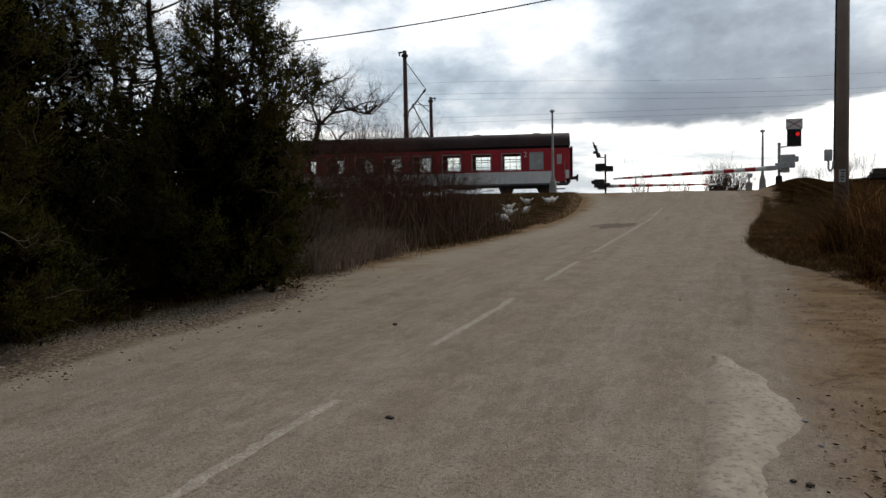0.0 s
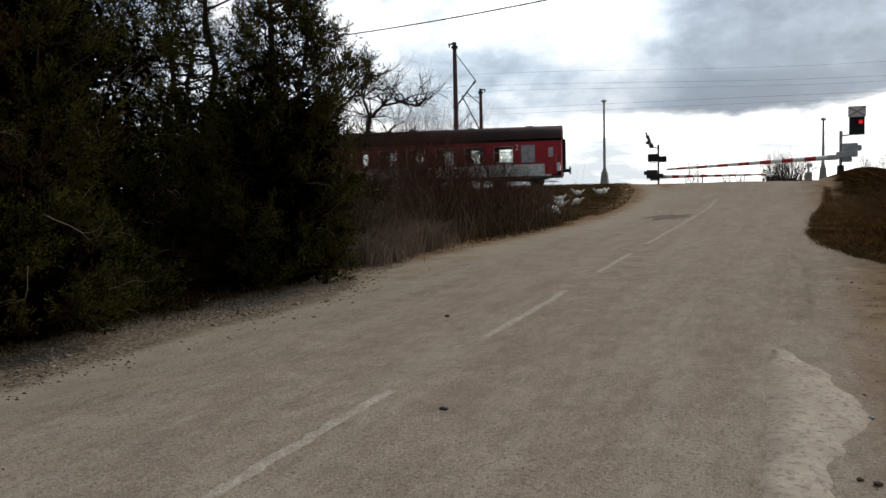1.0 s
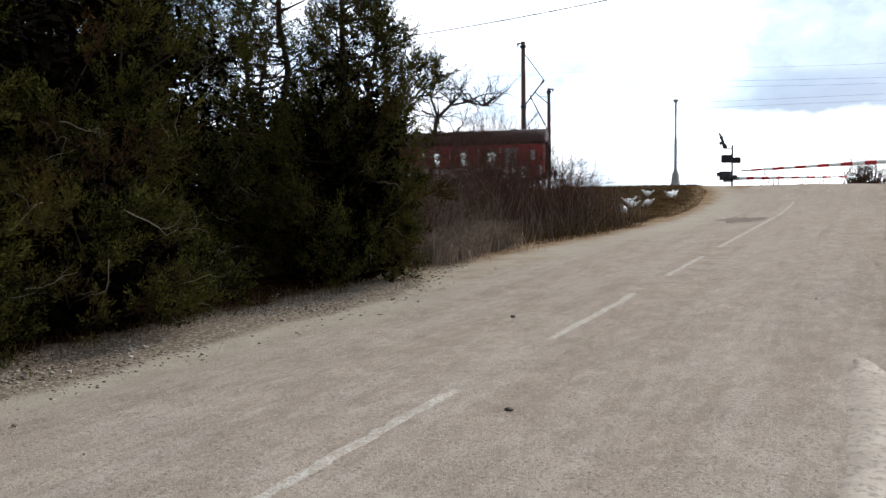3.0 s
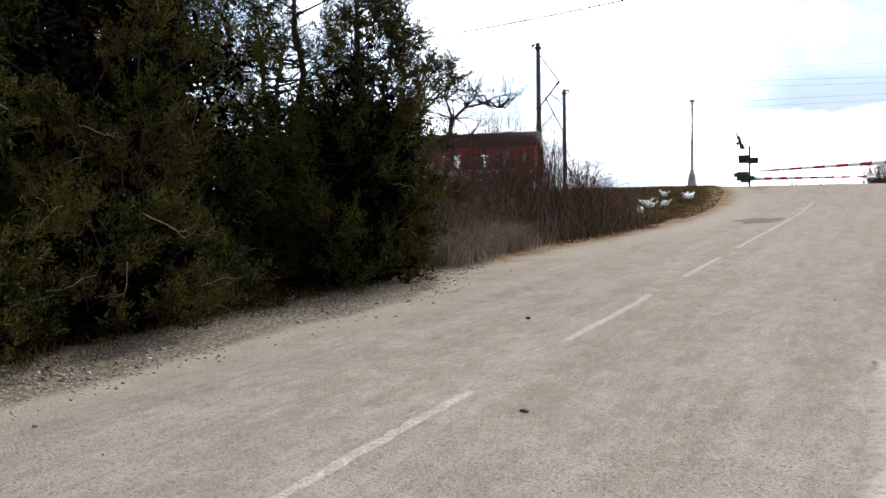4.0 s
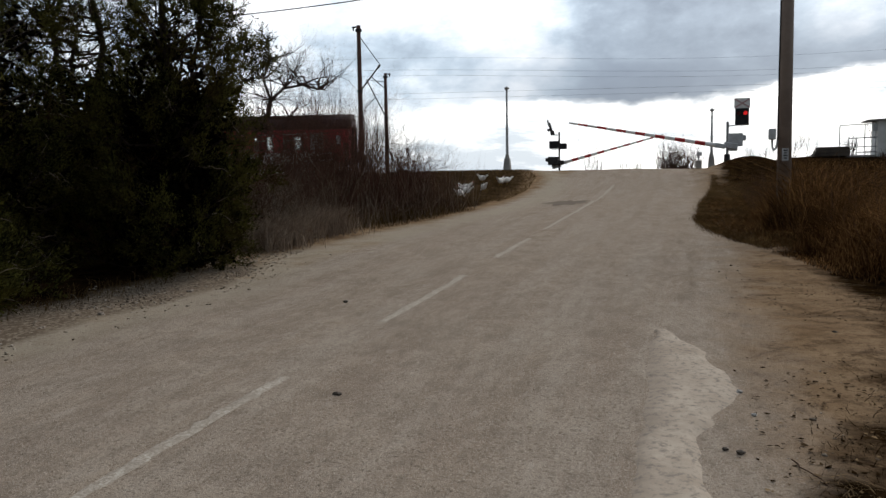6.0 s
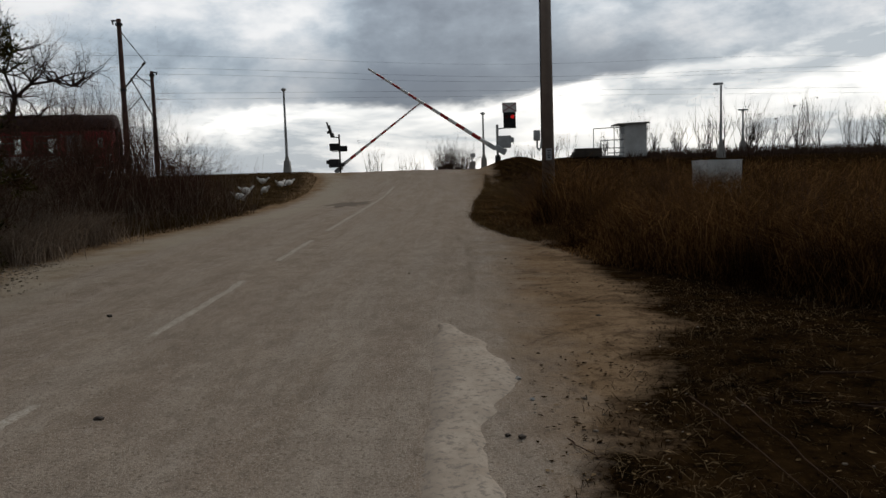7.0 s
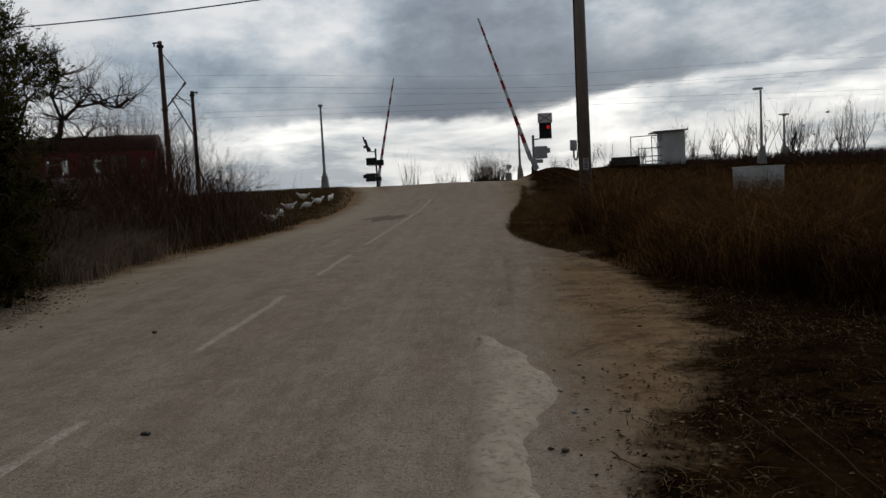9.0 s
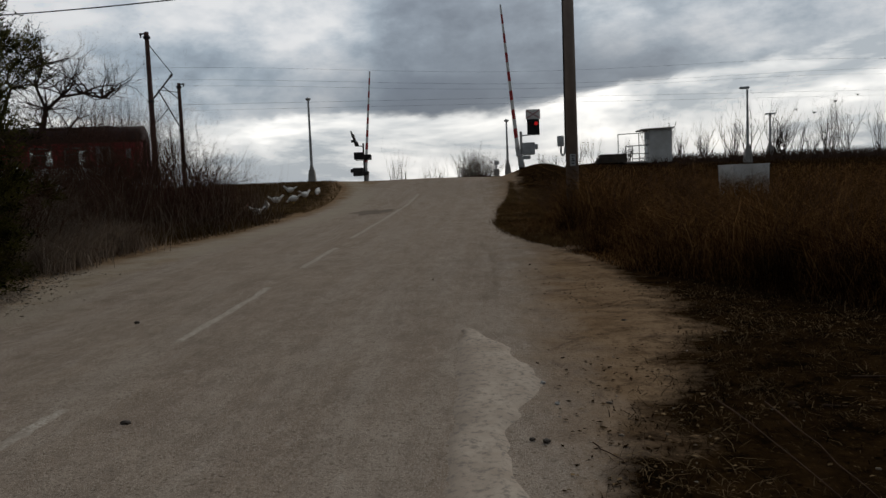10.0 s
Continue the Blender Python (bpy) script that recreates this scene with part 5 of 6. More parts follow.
def lamp_post(x, y, z_top, head, label, z0=None):
    z0 = land1(x, y) if z0 is None else z0
    ob = empty("lamp_post", Matrix.Translation((x, y, z0)), label, "lamp post", "platform lamps")
    h = z_top - z0
    bm = B()
    r = bmesh.ops.create_cone(bm, cap_ends=True, segments=4, radius1=0.31, radius2=0.22, depth=0.75, matrix=Matrix.Translation((0, 0, 0.33)) @ pose(0, 0, 0, 0, 0, 45))
    rod(bm, (0, 0, 0.70), (0, 0, 0.95), 0.15, 0.09, 10)
    part("concrete_foot", bm, M_CONCRETE, ob)
    bm = B()
    rod(bm, (0, 0, 0.6), (0, 0, h * 0.55), 0.085, 0.075, 10)
    rod(bm, (0, 0, h * 0.55), (0, 0, h - 0.12), 0.065, 0.055, 10)
    part("pole", bm, M_STEEL, ob)
    bm = B()
    if head == "cap":
        rod(bm, (0, 0, h - 0.15), (0, 0, h - 0.05), 0.10, 0.17, 12)
        rod(bm, (0, 0, h - 0.05), (0, 0, h + 0.03), 0.17, 0.05, 12)
    elif head == "arm":
        box(bm, (-0.16, 0, h - 0.02), (0.55, 0.22, 0.13), 0.04)
    else:
        box(bm, (0, 0, h - 0.02), (0.62, 0.3, 0.10), 0.03)
        box(bm, (0, 0, h - 0.10), (0.16, 0.16, 0.08), 0.02)
    part("lamp_head", bm, M_GREYBOX, ob)
    return ob


def build_pole():
    x, y = 2.21, 18.0
    z0 = land1(x, y)
    ob = empty("utility_pole", Matrix.Translation((x, y, z0)), "grey-brown round concrete utility pole in dry grass", "utility pole")
    bm = B()
    rod(bm, (0, 0, -0.1), (0, 0, 7.7 - z0), 0.152, 0.112, 20)
    part("shaft", bm, M_POLE, ob, smooth=True)
    bm = B()
    box(bm, (-0.255, -0.06, 2.42 - z0), (0.15, 0.12, 0.24), 0.015)
    bx = part("cable_box", bm, M_GREYBOX, ob, "grey cable junction box")
    bm = B()
    pts = [(-0.25, -0.06, 2.30 - z0), (-0.25, -0.06, 2.14 - z0), (-0.21, -0.06, 2.08 - z0), (-0.17, -0.05, 2.14 - z0), (-0.15, -0.03, 2.30 - z0)]
    for a, b in zip(pts, pts[1:]):
        rod(bm, a, b, 0.022, sides=8)
    part("conduit", bm, M_GREYBOX, bx)
    bm = B()
    rod(bm, (-0.15, -0.04, 2.3 - z0), (-0.125, -0.03, 7.3 - z0), 0.014, sides=6)
    part("cable", bm, M_WIRE, ob)
    bm = B()
    box(bm, (0.0, -0.153, 1.98 - z0), (0.13, 0.012, 0.26), 0.004)
    pl = part("plate", bm, M_GREYBOX, ob, "pale number plate with dark bars")
    bm = B()
    for k, w in enumerate((0.08, 0.05, 0.08, 0.06)):
        box(bm, (0.0, -0.162, 2.07 - z0 - 0.055 * k), (w, 0.006, 0.026))
    part("bars", bm, M_BLACK, pl)
    bm = B()
    box(bm, (0, 0, 7.45 - z0), (1.2, 0.08, 0.08), 0.01)
    part("crossarm", bm, M_DARKSTEEL, ob)


def build_marker():
    x, y = 1.26, 54.00
    ob = empty("track_marker", Matrix.Translation((x, y, land1(x, y))), "small pale concrete track marker beside the crossing", "marker")
    bm = B()
    box(bm, (0, 0, 0.28), (0.42, 0.3, 0.60), 0.03)
    part("block", bm, M_CONCRETE, ob)
    bm = B()
    rod(bm, (0, 0, 0.55), (0, 0, 0.95), 0.07, 0.06, 8)
    box(bm, (0.05, 0, 1.0), (0.34, 0.2, 0.26), 0.03)
    part("head", bm, M_GREYBOX, ob)


def build_hut():
    x, y = 10.6, 46.3
    z0 = land1(x, y) + 0.0
    ob = empty("relay_hut", Matrix.Translation((x, y, z0)), "small whitewashed relay hut with overhanging flat roof", "hut")
    bm = B()
    box(bm, (0.03, 0, 0.92), (1.30, 1.4, 1.90), 0.02)
    part("wall", bm, M_PLASTER, ob)
    bm = B()
    box(bm, (-0.10, 0, 1.90), (1.9, 1.8, 0.08), 0.015, pose(0, 0, 0, 0, -1.5, 0))
    part("roof", bm, M_CONCRETE, ob)
    bm = B()
    box(bm, (-0.64, -0.05, 0.92), (0.06, 0.75, 1.72), 0.01)
    d = part("door", bm, M_GREYBOX, ob)
    bm = B()
    box(bm, (-0.69, -0.3, 1.0), (0.06, 0.03, 0.12), 0.005)
    part("door_handle", bm, M_DARKSTEEL, d)
    bm = B()
    box(bm, (-0.72, -0.6, 1.50), (0.22, 0.2, 0.36), 0.02)
    part("meter_box", bm, M_GREYBOX, ob)
    bm = B()
    box(bm, (-1.35, 0, 0.02), (1.3, 1.4, 0.10), 0.01)
    part("landing", bm, M_CONCRETE, ob)
    rl = empty("railing")
    rl.parent = ob
    spec = [((-2.4, -0.6, 0), (-2.4, -0.6, 1.66)), ((-2.4, -0.6, 1.66), (-0.8, -0.6, 1.70)), ((-1.2, -0.6, 0), (-1.2, -0.6, 1.68)),
            ((-2.0, -0.65, 0.95), (-0.55, -0.65, 1.0)), ((-2.0, -0.65, 0), (-2.0, -0.65, 0.95)), ((-1.6, -0.65, 0), (-1.6, -0.65, 0.95)), ((-1.95, -0.65, 0.5), (-0.6, -0.65, 0.52)), ((-1.6, -0.65, 0.22), (-0.6, -0.65, 0.24))]
    for a, b in spec:
        bm = B()
        rod(bm, a, b, 0.028, sides=6)
        part("rail", bm, M_STEEL, rl)
    # dark timber stack beside it
    st = empty("timber_stack", Matrix.Translation((7.85, 46.0, land1(7.85, 46.0))), "dark stack of old sleepers on the bank", "timber stack")
    for i in range(3):
        for j in range(4 - (i == 2)):
            bm = B()
            box(bm, (0.04 * (i - 1), -0.4 + 0.27 * j, 0.09 + 0.17 * i), (1.75 - 0.12 * i, 0.25, 0.16), 0.012)
            part("sleeper", bm, M_TIMBER, st)


def build_cabinet():
    x, y = 7.72, 22.9
    z0 = land1(x, y)
    ob = empty("control_cabinet", pose(x, y, z0, 0, 0, 24), "pale grey weathered control cabinet standing in tall grass", "cabinet")
    h = 1.80 - z0
    bm = B()
    box(bm, (0, 0, h / 2), (1.32, 0.62, h - 0.08), 0.015)
    part("body", bm, M_PLASTER, ob)
    bm = B()
    box(bm, (0, 0, h - 0.025), (1.35, 0.65, 0.03), 0.008)
    part("lid", bm, M_PLASTER, ob)
    for s in (-1, 1):
        bm = B()
        box(bm, (s * 0.325, -0.318, h / 2 + 0.02), (0.62, 0.02, h - 0.22), 0.006)
        d = part("door", bm, M_PLASTER, ob)
        bm = B()
        box(bm, (s * 0.06, -0.335, h / 2), (0.02, 0.02, 0.12), 0.004)
        part("handle", bm, M_DARKSTEEL, d)
    bm = B()
    box(bm, (0, 0, 0.02), (1.4, 0.7, 0.10), 0.01)
    part("plinth", bm, M_CONCRETE, ob)


def hen_mesh():
    """A plump pecking hen facing +x, about 40 cm long."""
    bm = B()
    bmesh.ops.create_uvsphere(bm, u_segments=12, v_segments=8, radius=1.0)
    for v in bm.verts:
        x, y, z = v.co
        f = 1 - 0.25 * max(0, -x)
        v.co = (x * 0.19, y * 0.115 * f, z * 0.125 * f + 0.03 * x * x * (1 if x < 0 else 0.2))
    body = bpy.data.meshes.new("body")
    bm.to_mesh(body)
    bm.free()
    out = {"body": (body, M_FEATHER)}
    bm = B()
    rod(bm, (0, 0, 0), (0.12, 0, 0.14), 0.065, 0.035, 10)
    bmesh.ops.create_uvsphere(bm, u_segments=8, v_segments=6, radius=0.045, matrix=Matrix.Translation((0.135, 0, 0.155)))
    m = bpy.data.meshes.new("head")
    bm.to_mesh(m)
    bm.free()
    out["head"] = (m, M_FEATHER)
    bm = B()
    for k in range(5):
        a = -0.5 + k * 0.25
        rod(bm, (-0.15, a * 0.04, 0.04), (-0.30, a * 0.09, 0.13 + 0.03 * math.cos(a * 3)), 0.035, 0.015, 6)
    m = bpy.data.meshes.new("tail")
    bm.to_mesh(m)
    bm.free()
    out["tail"] = (m, M_FEATHER)
    bm = B()
    rod(bm, (0, 0, 0), (0, 0, -0.16), 0.012, 0.009, 6)
    for a in (-0.5, 0, 0.5):
        rod(bm, (0, 0, -0.155), (0.05 * math.cos(a), 0.05 * math.sin(a), -0.165), 0.007, 0.004, 5)
    m = bpy.data.meshes.new("leg")
    bm.to_mesh(m)
    bm.free()
    out["leg"] = (m, M_HENLEG)
    bm = B()
    for k in range(3):
        box(bm, (0.13 + 0.02 * k, 0, 0.205 - 0.005 * k), (0.018, 0.01, 0.03), 0)
    m = bpy.data.meshes.new("comb")
    bm.to_mesh(m)
    bm.free()
    out["comb"] = (m, M_RED)
    for k, (me, mat) in out.items():
        me.materials.append(mat)
        if k in ("body", "head"):
            me.polygons.foreach_set("use_smooth", [True] * len(me.polygons))
    return out


M_FEATHER = worn("white_feathers", (0.88, 0.84, 0.78), (0.74, 0.68, 0.60), 9, 0.9, 0, 0.1, 0.6)
M_HENLEG = worn("yellow_leg", (0.45, 0.28, 0.08), (0.3, 0.18, 0.05), 9, 0.8)
M_PALECROSS = worn("faded_red_cross", (0.52, 0.30, 0.29), (0.45, 0.27, 0.26), 5, 0.6)
HENS = []


def build_hens():
    parts = hen_mesh()
    for i in range(7):
        ob = empty("hen", None, "white hen pecking in the short grass", "hen", "hens on the bank")
        for nm in ("body", "tail"):
            new(nm, parts[nm][0]).parent = ob
        for s in (-1, 1):
            lg = new("leg", parts["leg"][0])
            lg.parent = ob
            lg.location = (0.01, 0.05 * s, -0.06)
        hd = new("head", parts["head"][0])
        hd.parent = ob
        down = i % 3 == 0
        hd.matrix_basis = pose(0.13, 0, 0.03, 0, 95 if down else 10, 0)
        cm = new("comb", parts["comb"][0])
        cm.parent = hd
        ob.scale = (1.0, 1.0, 1.0)
        HENS.append(ob)


BIRDS = []


def build_birds():
    """Small dark birds over the saplings; the wings are held out."""
    bm = B()
    bmesh.ops.create_uvsphere(bm, u_segments=8, v_segments=6, radius=1.0)
    for v in bm.verts:
        v.co = (v.co.x * 0.14, v.co.y * 0.06, v.co.z * 0.065 * (1 if v.co.x > -0.2 else 0.6))
    body = bpy.data.meshes.new("body")
    bm.to_mesh(body)
    bm.free()
    wings = []
    for s in (-1, 1):
        bm = B()
        box(bm, (0, s * 0.11, 0.03), (0.09, 0.18, 0.012), 0.004, pose(0, 0, 0, s * 18, 0, 0))
        me = bpy.data.meshes.new("wing")
        bm.to_mesh(me)
        bm.free()
        wings.append(me)
    bm = B()
    box(bm, (-0.17, 0, 0.0), (0.10, 0.05, 0.012), 0.004)
    tail = bpy.data.meshes.new("tail")
    bm.to_mesh(tail)
    bm.free()
    for me in (body, tail, *wings):
        me.materials.append(M_BLACK)
    for i in range(4):
        ob = empty("bird", None, "small dark bird fluttering over the bare saplings", "bird", "birds over the saplings")
        for nm, me in (("body", body), ("tail", tail), ("wing", wings[0]), ("wing", wings[1])):
            new(nm, me).parent = ob
        BIRDS.append(ob)


def build_small_ground_things():
    # concrete patch at the road's edge
    rng = np.random.default_rng(12)
    ys = np.arange(1.6, 6.86, 0.03)
    xl = np.interp(ys, [1.6, 3.5, 4.6, 6.3, 6.85], [-0.10, -0.12, -0.13, -0.16, -0.12]) + 0.02 * np.sin(ys * 3.1 + 1.2 * np.sin(ys * 5.7)) + 0.009 * rng.standard_normal(len(ys))
    xr = np.interp(ys, [1.6, 3.4, 4.3, 4.7, 5.3, 5.5, 5.9, 6.4, 6.7, 6.85], [0.22, 0.22, 0.20, 0.26, 0.47, 0.42, 0.30, 0.20, 0.05, -0.05]) + 0.03 * np.sin(ys * 4.3 + 1.5 * np.sin(ys * 7.1)) + 0.008 * np.sin(ys * 17 + 2 * np.sin(ys * 11))
    V = []
    for y, a, b in zip(ys, xl, xr):
        for f in np.linspace(0, 1, 7):
            x = a + (b - a) * f
            V.append((x, y, road_z(x, y) + (0.010 if 0.1 < f < 0.9 else 0.0065 if 0 < f < 1 else -0.012)))
    n = len(ys)
    i = np.arange(n - 1)[:, None] * 7 + np.arange(6)[None, :]
    F = np.stack([i, i + 1, i + 8, i + 7], -1).reshape(-1, 4)
    pt = arrays("concrete_patch", V, F, M_PATCH, smooth=True)
    at = pt.data.attributes.new("across", "FLOAT", "POINT")
    at.data.foreach_set("value", np.tile(np.linspace(0, 1, 7), n).astype(np.float32))
    tagged(pt, "broken pale concrete patch at the edge of the road", "pavement", kind="structure")
    # loose stones
    def stone(r, seed):
        g = np.random.default_rng(seed)
        bm = B()
        bmesh.ops.create_icosphere(bm, subdivisions=2, radius=r)
        for v in bm.verts:
            v.co = Vector((v.co.x * 1.2, v.co.y * 0.95, v.co.z * 0.65)) * (1 + 0.22 * g.standard_normal())
        return bm
    for k, (x, y, r, mat, lab) in enumerate([(-2.04, 4.46, 0.024, M_TIMBER, "small dark stone lying on the road"), (-3.36, 7.52, 0.022, M_TIMBER, "small dark stone lying on the road"),
                                             (-5.75, 6.6, 0.034, M_PATCH, "pale stone on the gravel verge"), (-5.85, 5.9, 0.03, M_PATCH, "pale stone on the gravel verge"), (-5.65, 8.0, 0.036, M_PATCH, "pale stone on the gravel verge"),
                                             (-6.1, 5.0, 0.028, M_PATCH, "pale stone on the gravel verge"), (0.38, 4.12, 0.02, M_TIMBER, "dark clod of earth beside the concrete patch"), (0.31, 4.16, 0.014, M_TIMBER, "dark clod of earth beside the concrete patch"),
                                             (1.33, 7.06, 0.024, M_TIMBER, "dark clod of earth beside the side track"), (0.45, 5.2, 0.016, M_CONCRETE, "broken bit of pale concrete"), (0.5, 4.75, 0.014, M_CONCRETE, "broken bit of pale concrete")]):
        ob = part("stone", stone(r, 60 + k), mat)
        ob.location = (x, y, land1(x, y) + (0.04 if x > -5.3 and x < 0.2 else 0.0) + r * 0.35)
        tagged(ob, lab, "stone", "loose stones")
    # gravel on the verge and grit along the side track
    base = stone(1.0, 99)
    bv = np.array([v.co[:] for v in base.verts])
    bf = np.array([[v.index for v in f.verts] for f in base.faces])
    base.free()
    ico = B()
    bmesh.ops.create_icosphere(ico, subdivisions=1, radius=1)
    bv = np.array([(v.co.x * 1.25, v.co.y * 0.9, v.co.z * 0.48) for v in ico.verts])
    bf = np.array([[v.index for v in f.verts] for f in ico.faces])
    ico.free()
    for nm, n, lab in (("gravel", 5200, "grey gravel scattered along the verge"), ("grit", 600, "small stones and crumbs along the road edge"), ("clods", 320, "dark crumbs of earth on the trodden soil")):
        if nm == "gravel":
            y = 2.0 + 10 * rng.random(n) ** 1.2
            x = left_edge(y) + 0.25 + rng.normal(0, 0.40, n)
            s = rng.lognormal(-4.75, 0.45, n)
        elif nm == "clods":
            y = 2.2 + 9 * rng.random(n) ** 1.2
            x = np.where(rng.random(n) < 0.8, 0.3 + rng.gamma(2.0, 0.45, n), rng.uniform(-5, 0.2, n))
            s = rng.lognormal(-5.3, 0.6, n) * np.where(x < 0.2, 0.55, 1.0)
        else:
            y = 2.2 + 12 * rng.random(n) ** 1.3
            x = 0.45 + np.abs(rng.normal(0, 0.9, n))
            s = rng.lognormal(-5.4, 0.5, n)
        a = rng.uniform(0, 6.28, n)
        R = np.stack([np.stack([np.cos(a), -np.sin(a), 0 * a], -1), np.stack([np.sin(a), np.cos(a), 0 * a], -1), np.stack([0 * a, 0 * a, 1 + 0 * a], -1)], 1)
        V = np.einsum("nij,vj->nvi", R, bv) * s[:, None, None] * (1 + 0.24 * rng.standard_normal((n, len(bv), 1))) + np.stack([x, y, land(x, y) + s * 0.2 + np.where((x > -5.2) & (x < 0.1), 0.035, 0.0)], -1)[:, None, :]
        F = bf[None] + (np.arange(n) * len(bv))[:, None, None]
        tagged(arrays(nm, V.reshape(-1, 3), F.reshape(-1, 3), M_CLOD if nm == "clods" else M_STONES), lab, "gravel", kind="stuff")
    # darker repair in the roadway
    th = np.linspace(0, 2 * np.pi, 26, endpoint=False)
    rr = 1 + 0.16 * rng.standard_normal(26)
    px, py = -3.35 + 0.62 * np.cos(th) * rr, 24.6 + 1.3 * np.sin(th) * rr
    V = [(-3.35, 24.6, road_z(-3.35, 24.6) + 0.012)] + [(a, b, road_z(a, b) + 0.006) for a, b in zip(px, py)]
    F = [(0, 1 + k, 1 + (k + 1) % 26) for k in range(26)]
    tagged(arrays("road_repair", V, F, M_DARKASPH), "dark tarred repair in the asphalt", "road patch", kind="structure")


def patch_material():
    m = Mat("broken_concrete", 0.95, 0, 0.0)
    c = m.mix(m.ramp(m.noise(2.4, 6, 0.7, True), (0.38, 0.0), (0.64, 1.0)), (0.34, 0.275, 0.215), (0.45, 0.375, 0.30))
    worn_in = m.math("ADD", m.attr("across"), m.math("MULTIPLY", m.math("SUBTRACT", m.noise(5, 7, 0.7, True), 0.5), 1.0))
    c = m.mix(m.ramp(worn_in, (0.12, 0.85), (0.45, 0.0)), c, (0.31, 0.252, 0.200))
    c = m.mix(m.ramp(m.noise(24, 5, 0.7, True), (0.36, 0.8), (0.5, 0.0)), c, (0.19, 0.165, 0.14))
    m.color(c).bump(m.noise(90, 4, 0.7, True), 0.35, 0.006)
    return m.m


M_PATCH = patch_material()
M_DARKASPH = worn("dark_tar", (0.160, 0.128, 0.102), (0.20, 0.163, 0.130), 2.0, 0.95, 0, 0.0, 0.5)
M_CLOD = leafy("earth_clod", (0.03, 0.018, 0.010), (0.06, 0.038, 0.023), (0.11, 0.074, 0.047))
M_STONES = leafy("gravel_stone", (0.14, 0.108, 0.080), (0.23, 0.185, 0.142), (0.46, 0.405, 0.34))

coach = build_train()
build_tracks()
build_overhead()
near_boom, near_pivot = build_near_barrier()
far_boom, far_pivot = build_far_barrier()
lamp_post(-9.7, 45.0, 6.96, "cap", "slim steel lamp post on a concrete foot by the tracks")
lamp_post(15.5, 45.4, 6.45, "arm", "slim steel lamp post with a short lamp arm")
lamp_post(19.2, 52.0, 5.42, "flat", "slim steel lamp post with a flat wide head")
lamp_post(1.92, 50.0, 5.62, "cap", "slim steel lamp post on a concrete foot by the crossing")
build_marker()
build_pole()
build_hut()
build_cabinet()
build_hens()
build_birds()
build_small_ground_things()
build_plants_left()
build_plants_right()


# ---------------------------------------------------------------- what moves


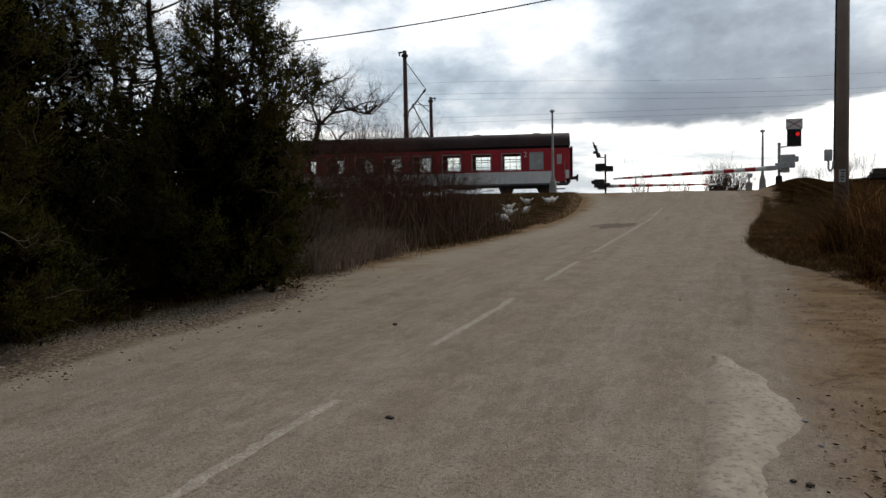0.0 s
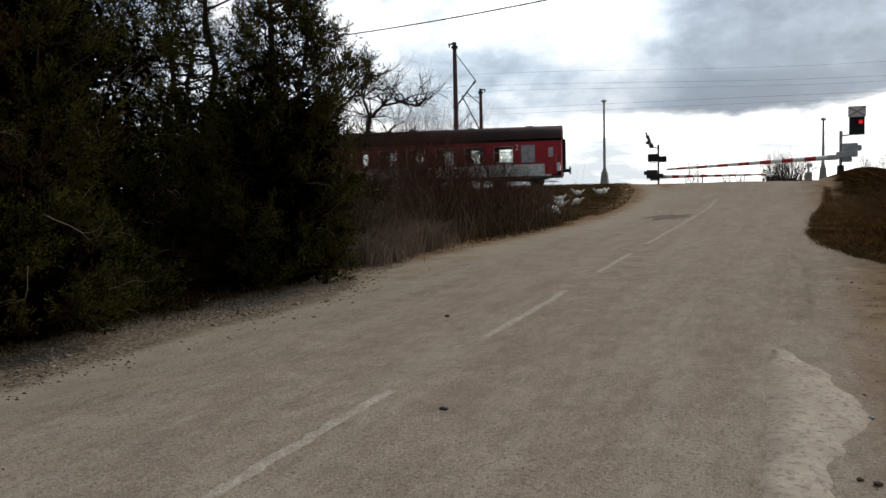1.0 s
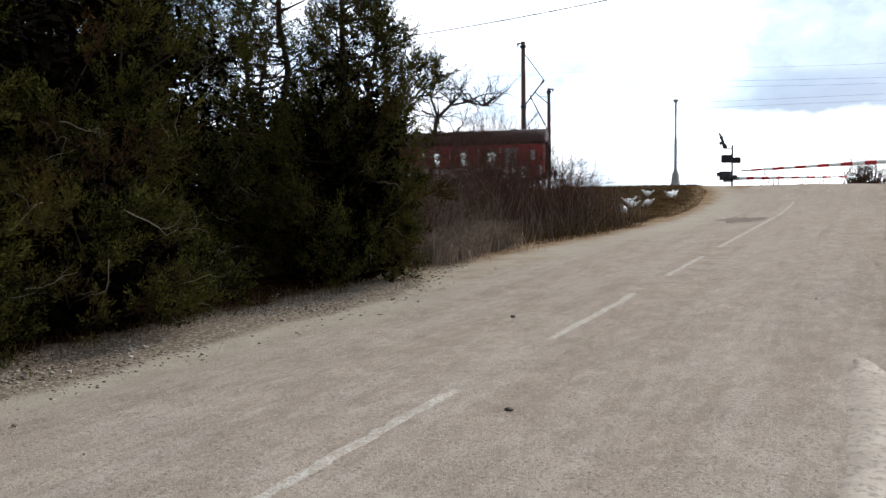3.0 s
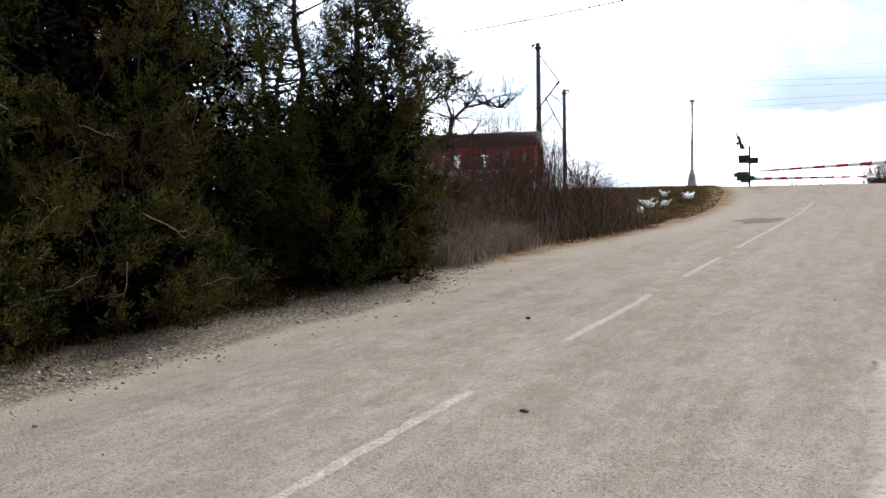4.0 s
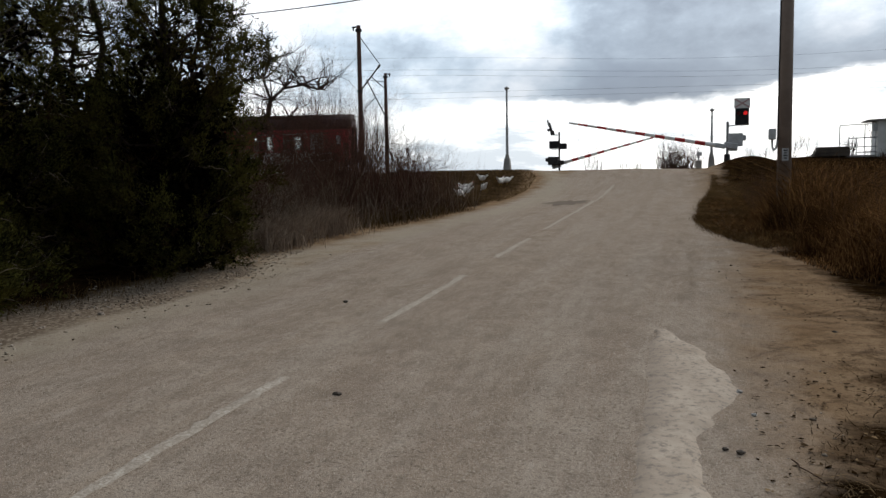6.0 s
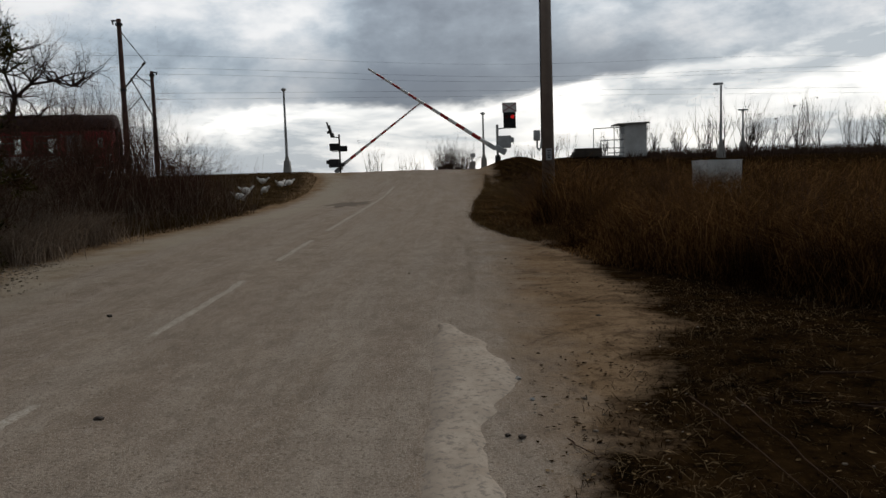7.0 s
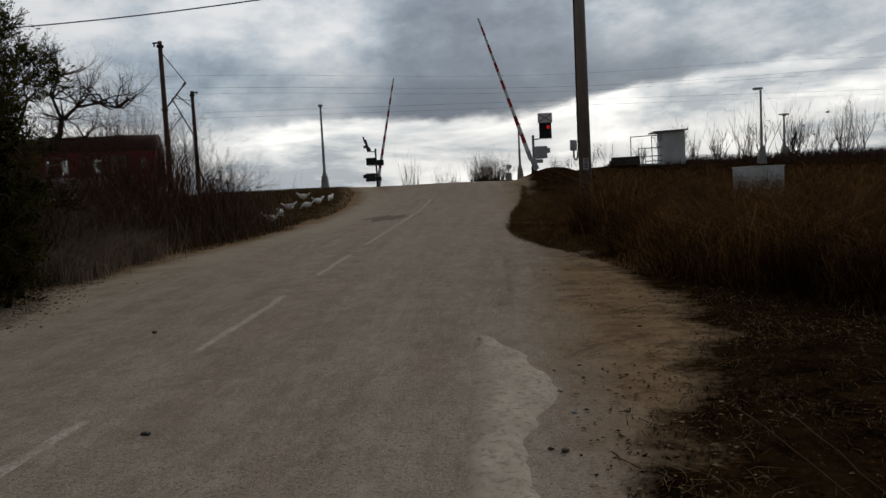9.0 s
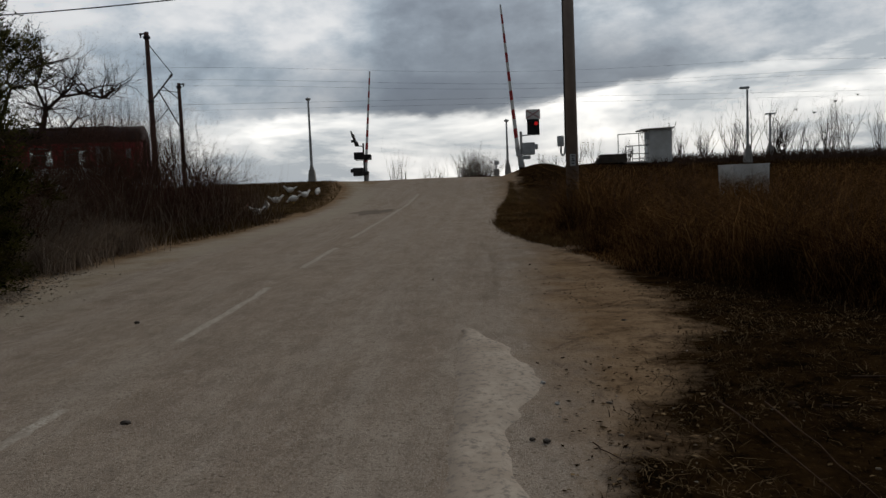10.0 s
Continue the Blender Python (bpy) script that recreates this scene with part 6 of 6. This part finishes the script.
def motions():
    # the coach rolls to a stop
    rows = []
    for t, x in ((0, -9.5), (0.5, -11.45), (1.0, -13.25), (1.5, -14.85), (2.0, -16.35), (2.5, -17.65), (3.0, -18.75), (3.5, -19.65), (4.0, -20.3), (4.5, -20.7), (5.0, -20.82), (10.0, -20.82)):
        p = track_point(x - 0.42)
        rows.append((t, pose(p.x, p.y, p.z, 0, 0, TRACK_ANG)))
    walk(coach, rows)
    # the booms lift
    near = ((0, -2.2), (5.0, -2.2), (5.3, -1.0), (5.5, 1.5), (5.7, 4.0), (5.9, 8.6), (6.1, 12.7), (6.3, 17.5), (6.7, 27), (7.3, 40.3), (7.5, 44.8), (8.0, 54.5), (8.5, 64.0), (9.0, 72.0), (9.5, 79.5), (10.0, 85.0))
    walk(near_boom, [(t, pose(*near_pivot, 0, 180 + a, 0)) for t, a in near])
    far = ((0, -0.5), (4.9, -0.5), (5.2, 1.5), (5.5, 5.1), (5.7, 7.2), (5.9, 12.3), (6.1, 16.4), (6.3, 21), (6.7, 30), (7.3, 43), (7.5, 47.9), (8.0, 58.5), (8.5, 69.0), (9.0, 78.0), (9.5, 84.0), (10.0, 85.0))
    walk(far_boom, [(t, pose(*far_pivot, 0, -a, 0)) for t, a in far])
    # the hens potter about
    ways = [
        (80, (0, -7.31, 25.72), (1.0, -7.31, 25.72), (4.5, -7.60, 26.97), (6.0, -7.57, 26.96), (9.5, -7.43, 26.91), (10.0, -7.43, 26.91)),
        (20, (0, -8.76, 31.73), (1.0, -8.76, 31.73), (4.5, -8.39, 30.60), (6.0, -8.30, 30.48), (9.5, -7.93, 30.04), (10.0, -7.93, 30.04)),
        (200, (0, -7.92, 28.89), (1.0, -7.92, 28.89), (4.5, -7.97, 29.68), (6.0, -7.74, 28.50), (9.5, -6.86, 23.76), (10.0, -6.86, 23.76)),
        (150, (0, -7.68, 30.49), (1.0, -7.68, 30.49), (4.5, -7.62, 30.65), (6.0, -7.58, 30.67), (9.5, -7.38, 30.75), (10.0, -7.38, 30.75)),
        (170, (0, -8.70, 34.68), (1.0, -8.70, 34.68), (4.5, -8.75, 35.01), (6.0, -8.71, 35.00), (9.5, -8.54, 34.94), (10.0, -8.54, 34.94)),
        (60, (0, -7.84, 35.14), (1.0, -7.84, 35.14), (4.5, -7.60, 33.87), (6.0, -7.55, 33.61), (9.5, -7.35, 32.54), (10.0, -7.35, 32.54)),
        (250, (0, -7.66, 35.39), (1.0, -7.66, 35.39), (4.5, -7.40, 34.12), (6.0, -7.34, 34.09), (9.5, -7.09, 33.98), (10.0, -7.09, 33.98)),
    ]
    for ob, (turn, *stops) in zip(HENS, ways):
        walk(ob, [(t, pose(x, y, land1(x, y) + 0.215, 0, 0, turn + 25 * math.sin(t * 0.9 + turn))) for t, x, y in stops])

    # the small birds drift about
    for ob, (turn, *stops) in zip(BIRDS, [(40, (0.0, 24.17, 62.00, 5.75), (7.5, 24.17, 62.00, 5.75), (9.5, 24.48, 62.00, 5.08), (10.0, 24.90, 62.00, 6.37)),
                                (110, (0.0, 25.47, 62.00, 5.35), (7.5, 25.47, 62.00, 5.35), (9.5, 25.11, 62.00, 4.30), (10.0, 26.28, 62.00, 6.09)),
                                (180, (0.0, 26.92, 62.00, 6.30), (7.5, 26.92, 62.00, 6.30), (9.5, 26.03, 62.00, 6.09), (10.0, 27.88, 62.00, 6.89)),
                                (250, (0.0, 28.69, 62.00, 6.89), (7.5, 28.69, 62.00, 6.89), (9.5, 27.74, 62.00, 6.75), (10.0, 29.55, 62.00, 7.33)),
                                ]):
        walk(ob, [(t, pose(x, y, z, 0, 0, turn)) for t, x, y, z in stops])


motions()
